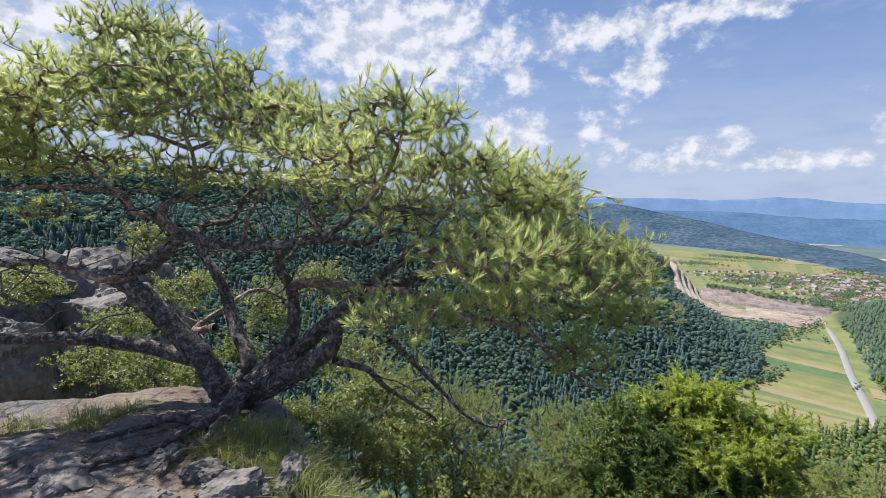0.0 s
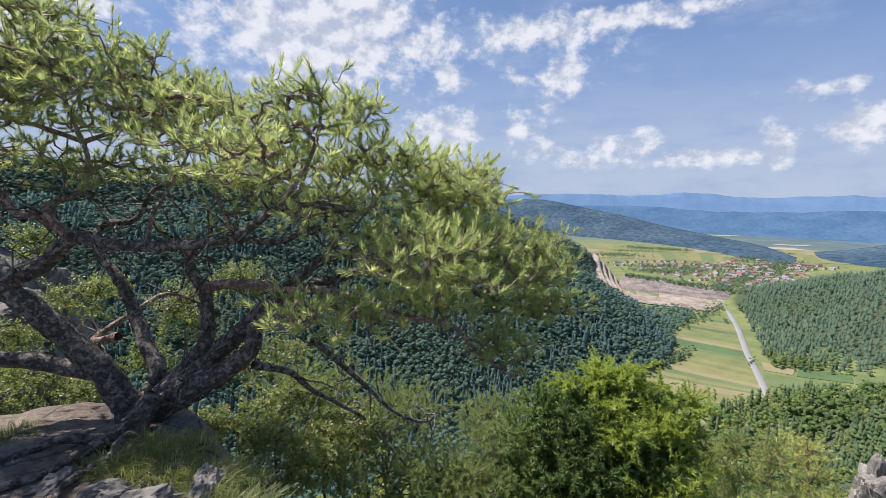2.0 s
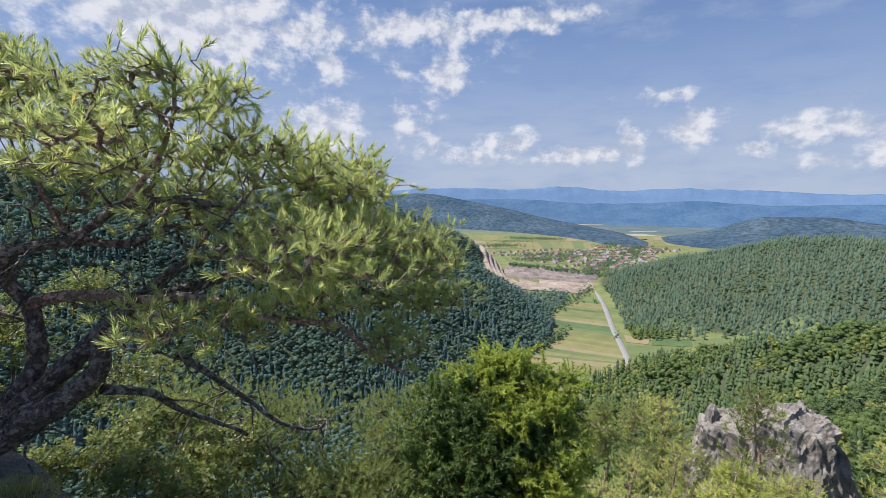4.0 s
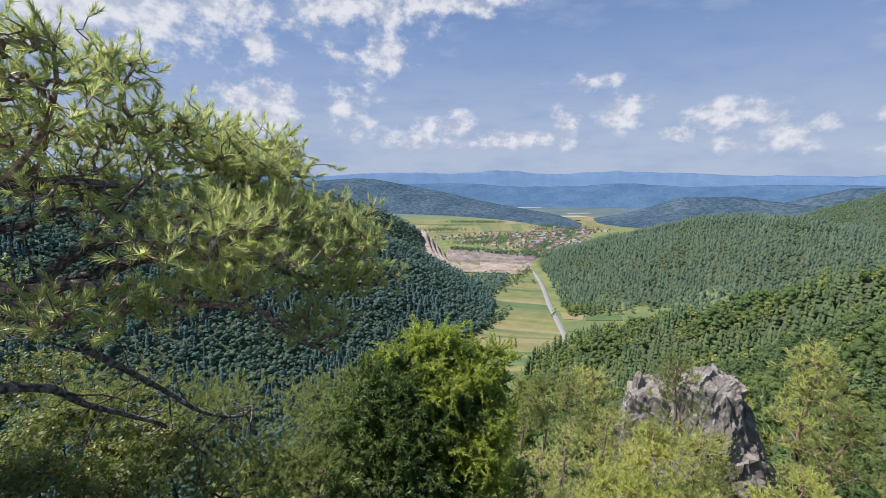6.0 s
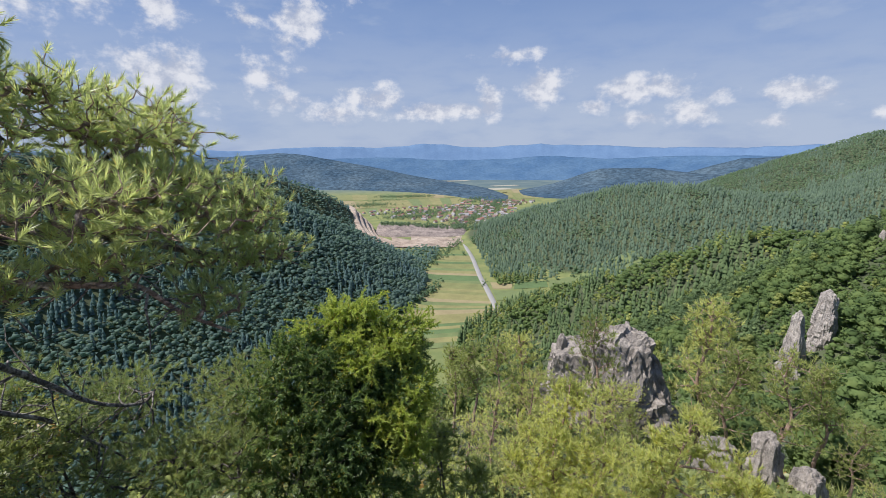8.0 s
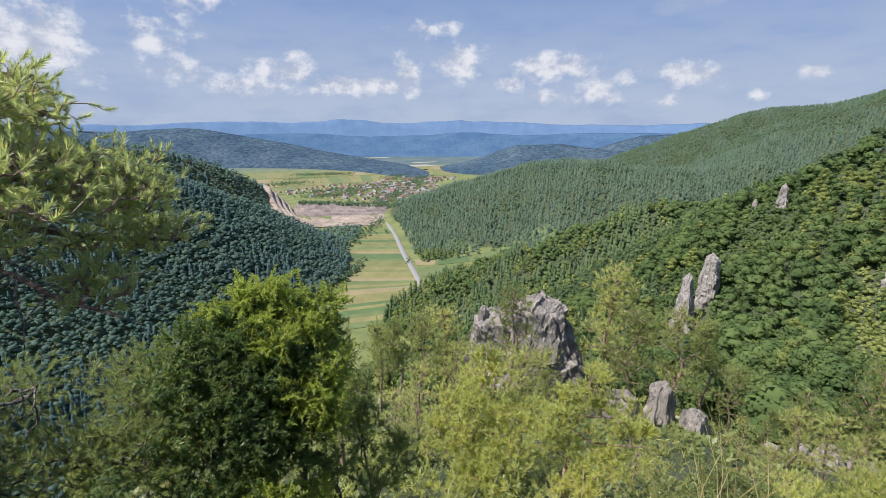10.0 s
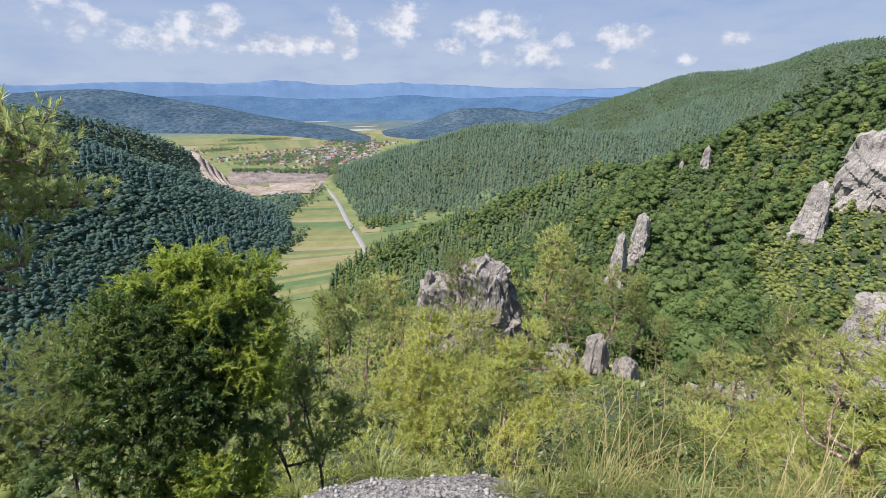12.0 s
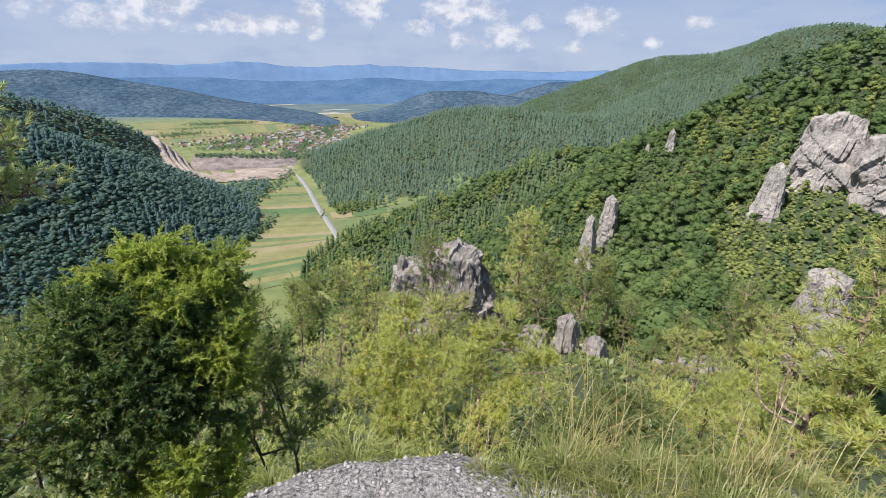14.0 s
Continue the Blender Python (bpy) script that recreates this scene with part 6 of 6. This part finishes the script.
def forests():
    spread = lambda x, y, s, seed: wave(x, y, s, seed)
    # far slopes
    spruce_far = [spire(6, 2, 0.21, 0.0, k) for k in range(7)]
    round_far = [crown(2, 3, 0.16, 0.42, 0.0, k) for k in range(6)]
    x, y, z, d, az = plant(8.2, 700, 2050, -62, 103, wooded)
    con = (spread(x, y, 150, 3) + rng.normal(size=len(x)) * 0.35 + np.where((az > 36) & (d < 1450), 0.5, np.where(az < 34, -0.75, -0.35))) > 0
    h = rng.uniform(9, 16, len(x))
    west = az < 34
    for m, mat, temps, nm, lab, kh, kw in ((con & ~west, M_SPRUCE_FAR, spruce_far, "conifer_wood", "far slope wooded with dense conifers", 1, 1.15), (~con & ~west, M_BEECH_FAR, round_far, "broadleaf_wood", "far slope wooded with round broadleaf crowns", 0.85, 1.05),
                                           (con & west, M_SPRUCE_HAZE, spruce_far, "conifer_wood", "haze-tinted conifers on the ridge across the valley", 1, 1.45), (~con & west, M_BEECH_HAZE, round_far, "broadleaf_wood", "haze-tinted broadleaf trees on the ridge across the valley", 0.8, 1.25)):
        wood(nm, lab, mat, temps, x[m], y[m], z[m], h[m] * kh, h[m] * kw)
    # middle slopes
    spruce_mid = [spire(7, 4, 0.19, 0.05, 10 + k) for k in range(7)]
    pine_mid = [crown(4, 20, 0.085, 0.27, 0.2, 20 + k, 0.55) for k in range(6)]
    round_mid = [crown(3, 12, 0.11, 0.42, 0.0, 30 + k) for k in range(6)]
    pine_near = [crown(8, 160, 0.055, 0.27, 0.15, 40 + k, 0.6, 0.015) for k in range(6)]
    spruce_near = [conifer(15, 9, 0.2, 0.4, 0.08, 50 + k) for k in range(5)]
    round_near = [crown(6, 230, 0.055, 0.42, 0.0, 60 + k) for k in range(6)]
    x, y, z, d, az = plant(6.2, 250, 700, -62, 104, wooded)
    s = spread(x, y, 120, 7) + rng.normal(size=len(x)) * 0.3 + np.where(az < 34, -0.45, np.where(az < 66, 0.25, 0.0))
    h = rng.uniform(9, 17, len(x))
    west = az < 34
    wx, wy, wz, wd, wa = plant(5.2, 120, 520, -62, 30, wooded)
    wh = rng.uniform(7, 12, len(wx))
    m = wave(wx, wy, 90, 5) + rng.normal(size=len(wx)) * 0.3 > 0.25
    wood("conifer_wood", "haze-tinted conifers low on the opposite slope", M_SPRUCE_HAZE, spruce_mid, wx[m], wy[m], wz[m], wh[m] * 1.15, wh[m] * 1.35)
    wood("broadleaf_wood", "haze-tinted broadleaf trees low on the opposite slope", M_BEECH_HAZE, round_mid, wx[~m], wy[~m], wz[~m], wh[~m] * 0.8, wh[~m] * 1.2)
    west_far = west & (d > 515)
    keep = west_far | ~west
    x, y, z, d, az, s, h, west = x[keep], y[keep], z[keep], d[keep], az[keep], s[keep], h[keep], west[keep]
    gx, gy, gz, gd, ga = plant(7.2, 515, 760, -62, 33, wooded)
    gh = rng.uniform(7, 12, len(gx))
    wood("broadleaf_wood", "haze-tinted understorey on the opposite slope", M_BEECH_HAZE, round_far, gx, gy, gz, gh * 0.8, gh * 1.3)
    wood("conifer_wood", "haze-tinted conifers on the opposite slope", M_SPRUCE_HAZE, spruce_mid, x[west & (s > 0)], y[west & (s > 0)], z[west & (s > 0)], h[west & (s > 0)], h[west & (s > 0)] * 1.3)
    wood("broadleaf_wood", "haze-tinted broadleaf trees on the opposite slope", M_BEECH_HAZE, round_mid, x[west & (s <= 0)], y[west & (s <= 0)], z[west & (s <= 0)], h[west & (s <= 0)] * 0.72, h[west & (s <= 0)] * 1.15)
    x, y, z, h, s, d = x[~west], y[~west], z[~west], h[~west], s[~west], d[~west]
    m = (d < 370) & (s > 0.0)
    wood("pine_wood", "pines along the upper spur", M_SPRUCE, pine_near, x[m], y[m], z[m], h[m] * 0.8, h[m] * 0.95)
    m = (d < 370) & (s <= 0.0)
    wood("broadleaf_wood", "beeches along the upper spur", M_BEECH, round_near, x[m], y[m], z[m], h[m] * 0.7, h[m] * 0.85)
    m = d >= 370
    x, y, z, h, s = x[m], y[m], z[m], h[m], s[m]
    for m, mat, temps, nm, lab, kh, kw in ((s > 0.25, M_SPRUCE, spruce_mid, "conifer_wood", "hillside conifers in close stands", 1.0, 1.1), ((s <= 0.25) & (s > 0.0), M_FOREST_PINE, pine_mid, "pine_wood", "hillside pines with olive crowns", 0.9, 1.0), (s <= 0.0, M_BEECH, round_mid, "broadleaf_wood", "hillside broadleaf trees with dark green crowns", 0.75, 1.0)):
        wood(nm, lab, mat, temps, x[m], y[m], z[m], h[m] * kh, h[m] * kw)
    # near slope
    def slope(x, y, z, d, az):
        ok = np.ones(len(x), bool)
        for bx, by, r in ((44.2, 31.9, 7), (42.4, 35, 5), (47.4, 28.8, 6), (37.8, 13.1, 3), (38.8, 10.7, 4), (85.6, -9.6, 9), (144, 47.7, 6), (158, 46.6, 6)):
            ok &= np.hypot(x - bx, y - by) > r
        return ok

    x, y, z, d, az = plant(4.9, 58, 252, -40, 106, slope)
    s = spread(x, y, 70, 11) + rng.normal(size=len(x)) * 0.35 + np.where(az < 62, 0.3, -0.15)
    h = rng.uniform(6, 11.5, len(x))
    # trees kept low where they would hide the rocks from the camera's view
    scrub = ((d > 140) & (d < 207) & (az > 68.5) & (az < 75)) | ((d > 190) & (az > 75) & (az < 80)) | ((d < 130) & (az > 90) & (az < 102)) | ((d < 168) & (d > 105) & (az > 85.5) & (az < 91.5)) | ((d < 185) & (d > 140) & (az > 89) & (az < 99))
    h = np.where(scrub, h * 0.5, h)
    h = np.where(((np.abs(az - 71.4) < 1.0) & (d < 152)) | ((np.abs(az - 73.3) < 1.0) & (d < 165)), h * 0.5, h)
    bx, by, bz, bd, ba = plant(1.9, 40, 190, 84, 103, lambda x, y, z, d, az: ((d < 130) & (az > 89)) | ((d > 100) & (az < 92)) | ((d > 138) & (az < 100)))
    bh = rng.uniform(1.2, 2.8, len(bx))
    wood("scrub", "low scrub below the cliffs", M_FOREST_PINE, round_mid, bx, by, bz, bh, bh * 1.3)
    bx, by, bz, bd, ba = plant(2.6, 118, 250, 67.5, 80.5, lambda x, y, z, d, az: (az < 75.5) | (d > 185))
    bh = rng.uniform(1.8, 4.2, len(bx))
    wood("scrub", "low beech scrub between the rock ribs", M_BEECH, round_mid, bx, by, bz, bh, bh * 1.25)
    pine_close = [crown(11, 420, 0.04, 0.28, 0.15, 70 + k, 0.6, 0.015) for k in range(5)]
    round_close = [crown(9, 520, 0.045, 0.44, 0.0, 80 + k) for k in range(5)]
    m = (d < 125) & (s <= 0.05)
    wood("broadleaf_wood", "beeches on the slope close below", M_BEECH, round_close, x[m], y[m], z[m], h[m] * 0.85, h[m])
    m = (d < 125) & (s > 0.05)
    wood("pine_wood", "pines on the slope close below", M_FOREST_PINE, pine_close, x[m], y[m], z[m], h[m] * 0.9, h[m])
    m = d >= 125
    x, y, z, h, s = x[m], y[m], z[m], h[m], s[m]
    for m, mat, temps, nm, lab, kh, kw in (((s > 0.45), M_SPRUCE, spruce_near, "conifer_wood", "near slope conifers", 1.0, 1.0), ((s <= 0.45) & (s > 0.05), M_FOREST_PINE, pine_near, "pine_wood", "near slope pines with olive crowns", 0.9, 1.1), (s <= 0.05, M_BEECH, round_near, "broadleaf_wood", "near slope beeches with glossy green crowns", 0.85, 1.0)):
        wood(nm, lab, mat, temps, x[m], y[m], z[m], h[m] * kh, h[m] * kw)
    # hedges and bankside trees on the valley floor
    hedge = []
    for (x0, y0), (x1, y1), gap, wid in (((262, 505), (330, 540), 3.5, 6), ((330, 540), (345, 560), 4, 3), ((395, 665), (470, 735), 5, 12), ((455, 735), (540, 800), 5, 14), ((505, 750), (560, 830), 6, 10), ((640, 900), (660, 960), 6, 14), ((700, 1000), (1000, 1320), 5, 60), ((620, 1180), (900, 1330), 6, 50), ((860, 1140), (1180, 1420), 5, 60), ((225, 470), (300, 520), 3, 8), ((300, 520), (352, 572), 3, 7),
                                         ((480, 690), (497, 720), 5, 3), ((380, 505), (420, 545), 14, 2), ((300, 590), (370, 650), 6, 5), ((255, 545), (300, 590), 5, 8), ((470, 985), (590, 1000), 6, 18), ((430, 500), (560, 470), 8, 3), ((446, 545), (470, 585), 7, 6), ((610, 1010), (640, 1120), 8, 9),
                                         ((600, 1560), (720, 1540), 4, 60), ((830, 1800), (1000, 1720), 5, 60), ((620, 1300), (800, 1290), 6, 40), ((1000, 1420), (1200, 1560), 6, 50), ((560, 1230), (690, 1180), 5, 30), ((700, 1680), (860, 1640), 10, 24), ((200, 470), (250, 510), 6, 10), ((690, 960), (860, 1150), 10, 25), ((650, 1150), (900, 1300), 10, 30), ((930, 1170), (1130, 1420), 10, 28), ((600, 1260), (840, 1370), 10, 24), ((760, 1060), (1000, 1320), 10, 30)):
        n = max(2, int(math.hypot(x1 - x0, y1 - y0) / gap * max(1, wid / 6)))
        u = rng.uniform(0, 1, n)
        hedge.append(np.stack([x0 + (x1 - x0) * u + rng.normal(size=n) * wid * 0.5, y0 + (y1 - y0) * u + rng.normal(size=n) * wid * 0.5], -1))
    hxy = np.concatenate(hedge)
    free = np.array([min(math.hypot(p[0] - q[0], p[1] - q[1]) for q in HOUSES) > 8 for p in hxy])
    hxy = hxy[free]
    tu, tv = rng.uniform(0, 1, 420), rng.uniform(0, 1, 420)
    tx, ty = np.interp(tu, [0, 0.3, 0.7, 1], [462, 520, 600, 650]) + 30 * tv, np.interp(tu, [0, 0.3, 0.7, 1], [1025, 965, 905, 920]) + 60 * tv
    tz = FLOOR + np.interp(tu, [0, 0.3, 0.7, 1], [15, 14, 7, 2]) * (1 - 0.4 * tv)
    th = rng.uniform(6, 12, 420)
    wood("broadleaf_wood", "dark trees along the top of the quarry terrace", M_BEECH_FAR, round_mid, tx, ty, tz, th, th)
    hh = rng.uniform(4, 10, len(hxy))
    wood("hedgerow", "hedges and bankside trees on the valley floor", M_BEECH_FAR, round_far, hxy[:, 0], hxy[:, 1], land(hxy[:, 0], hxy[:, 1]), hh, hh * 1.15)


forests()


# ----- single pines on the slope just below -----
def slope_pine(name, label, seed, height, crown_w, low, mat, tufts=330):
    """A pine with an open crown, standing at the origin; parts trunk, boughs, needles."""
    g = np.random.default_rng(seed)
    owner = thing(name, (0, 0, 0), label, "tree", "slope pines")
    bends = [(0, 0, -0.3)] + [(g.normal() * 0.12 * height / 5, g.normal() * 0.12 * height / 5, height * u) for u in (0.25, 0.5, 0.75, 0.97)]
    c = limb_part(owner, "trunk", bends, 0.02 * height, 0.004 * height, M_BARK_RED, 7, 4)
    masses = []
    for k in range(16):
        u = low + (1 - low) * (k + 0.5) / 16
        a, r = k * 2.4 + g.uniform(-0.4, 0.4), crown_w * (1.05 - u) ** 0.55 * g.uniform(0.35, 0.8)
        p = c[int(u * (len(c) - 1))]
        masses.append((p[0] + math.cos(a) * r, p[1] + math.sin(a) * r, p[2] + g.uniform(0, 0.1) * height * 0.5, crown_w * 0.36, height * 0.055))
    wood_pts = [c[len(c) // 4:]]
    for b in masses:
        j = int(np.argmin(np.linalg.norm(c - [b[0], b[1], b[2] - 0.06 * height], axis=1)))
        wood_pts.append(limb_part(owner, "bough", [c[j], (c[j] + np.array(b[:3])) / 2, b[:3]], 0.006 * height, 0.003 * height, M_BARK_RED, 5, 3))
    d = fill(masses, 1, 1.0, 0.2)
    tips = []
    for b in masses:
        q = rng.normal(size=(tufts // 16, 3)) * 0.5
        tips.append(np.array(b[:3]) + q * [b[3], b[3], b[4]])
    grow(owner, np.concatenate(wood_pts), np.concatenate(tips), COARSE_TUFTS, mat, M_BARK_RED, thin=0.0012 * height, thick=0.004 * height, lift=0.7, size=(0.8 * height / 5, 1.25 * height / 5), sides=3)
    return owner


PROTOS = [slope_pine("slope_pine", "open-crowned pine on the steep slope", 1, 5.2, 1.5, 0.35, M_NEEDLE_YOUNG), slope_pine("slope_pine", "slim pine with bare lower stem", 2, 6.2, 1.25, 0.5, M_FOREST_PINE),
          slope_pine("slope_pine", "bushy young pine on the slope", 3, 4.0, 1.4, 0.2, M_NEEDLE_YOUNG), slope_pine("slope_pine", "olive-green pine on the slope", 4, 5.5, 1.6, 0.3, M_FOREST_PINE)]
SPOTS = [(16.7, 24.8, -12.0, 1), (16.7, 22.3, -12.1, 1), (20.5, 24.5, -12.0, 3), (23.1, 24.9, -12.3, 0), (21.1, 21.4, -13.5, 2), (34.7, 27.1, -18.0, 3), (35.1, 23.3, -20.9, 2), (33.6, 28.5, -22.0, 1), (55.8, 27.5, -21.9, 0), (35.9, 18.1, -20.7, 2), (50.7, 21.8, -23.7, 3), (49.7, 16.3, -21.6, 3), (54.3, 14.9, -22.1, 1), (45.3, 9.7, -21.9, 3), (39.9, 5.8, -20.5, 1), (48.2, 4.7, -23.4, 3), (30.4, 1.5, -15.7, 0), (42.4, 0.5, -20.2, 1), (60.4, 0.6, -25.4, 3), (36.4, -1.5, -15.9, 2), (27.9, 5.0, -15.9, 2), (26.3, 2.5, -14.3, 0), (12.8, 15.3, -10.8, 2), (10.1, 13.5, -9.9, 2), (9.6, 10.2, -9.4, 2), (11.6, 8.1, -9.8, 0), (12.5, 4.5, -9.1, 2), (60.4, -1.4, -25.4, 1), (49.7, -8.9, -16.5, 0), (20.4, -0.4, -10.9, 2), (18.4, -1.9, -8.6, 0), (18.2, 2.2, -10.8, 2), (6.8, 12.0, -6.6, 3), (21.9, 14.2, -14.0, 1), (22.0, 20.4, -15.4, 3)]
used = [False] * 4
for k, (x, y, top, which) in enumerate(SPOTS):
    z = on_land(x, y) - 0.1
    base = PROTOS[which]
    hgt = (5.2, 6.2, 4.0, 5.5)[which]
    s = min(2.2, max(0.5, (top - z) / hgt))
    m = Matrix.Translation((x, y, z)) @ Matrix.Rotation(k * 2.1, 4, "Z") @ Matrix.Diagonal((s, s, s, 1))
    if used[which]:
        copy_thing(base, m)
    else:
        used[which] = True
        base.matrix_basis = m


# ----- undergrowth on the slope -----
def undergrowth():
    low = [leaf_spray(12, 0.30, 0.3) for _ in range(5)]
    tus = [tuft(12, 0.5, 0.05, 0.15, 75, 20) for _ in range(4)]
    n = 9000
    d = 2.7 + 57 * rng.uniform(0, 1, n) ** 1.6
    az = radians(1) * rng.uniform(-60, 112, n)
    x, y = d * np.sin(az), d * np.cos(az)
    z = land(x, y)
    ok = z < -0.75
    x, y, z, d = x[ok], y[ok], z[ok], d[ok]
    size = (0.22 + 0.032 * d) * np.clip(d / 6, 0.6, 1)
    pick = wave(x, y, 6, 3) + rng.normal(size=len(x)) * 0.4 > 0
    for m, temps, mat, lab in ((pick, low, M_LEAF, "low leafy undergrowth on the slope"), (~pick, tus, M_GRASS, "rough grass on the slope")):
        pile = Pile()
        k = int(m.sum())
        scatter(pile, temps, np.stack([x, y, z - 0.05], -1)[m], np.tile([0, 0, 1.0], (k, 1)) + rng.normal(size=(k, 3)) * 0.35, (size[m] * rng.uniform(0.7, 1.5, k))[:, None])
        tagged(pile.mesh("undergrowth", mat), lab, "undergrowth", kind="stuff")


def slope_cover():
    """Waist-high pine scrub and leafy herbs over the steep ground just below the ledge."""
    sprig = [tuft(12, 0.15, 0.034, 0.12, 75, 20) for _ in range(5)]
    herb = [leaf_spray(14, 0.085, 0.3) for _ in range(5)]
    for n, temps, mat, lab, seed, tall in ((5500, sprig, M_NEEDLE_YOUNG, "yellow-green pine scrub close below the ledge", 2.0, 1.1), (6000, herb, M_LEAF, "leafy green herbs and brambles below the ledge", 5.0, 0.7)):
        d = 2.6 + 15 * rng.uniform(0, 1, n) ** 1.3
        az = np.radians(rng.uniform(-8, 112, n))
        x, y = d * np.sin(az), d * np.cos(az)
        z = land(x, y)
        mound = np.clip(0.35 + wave(x, y, 2.6, seed) + 0.5 * wave(x, y, 0.9, seed + 1), 0, 1.3)
        ok = (z < -0.8) & (mound > 0.45)
        x, y, z, d, mound = x[ok], y[ok], z[ok], d[ok], mound[ok]
        k = len(x)
        up = z + tall * mound * np.clip((d - 2.2) / 3, 0.2, 1) * rng.uniform(0, 1, k) ** 0.6
        pile = Pile()
        scatter(pile, temps, np.stack([x, y, up], -1), np.tile([0, 0, 1.0], (k, 1)) + rng.normal(size=(k, 3)) * 0.55, (rng.uniform(0.6, 1.2, k) * np.clip(d / 8, 0.55, 1.3))[:, None])
        tagged(pile.mesh("undergrowth", mat), lab, "undergrowth", kind="stuff")


undergrowth()
slope_cover()
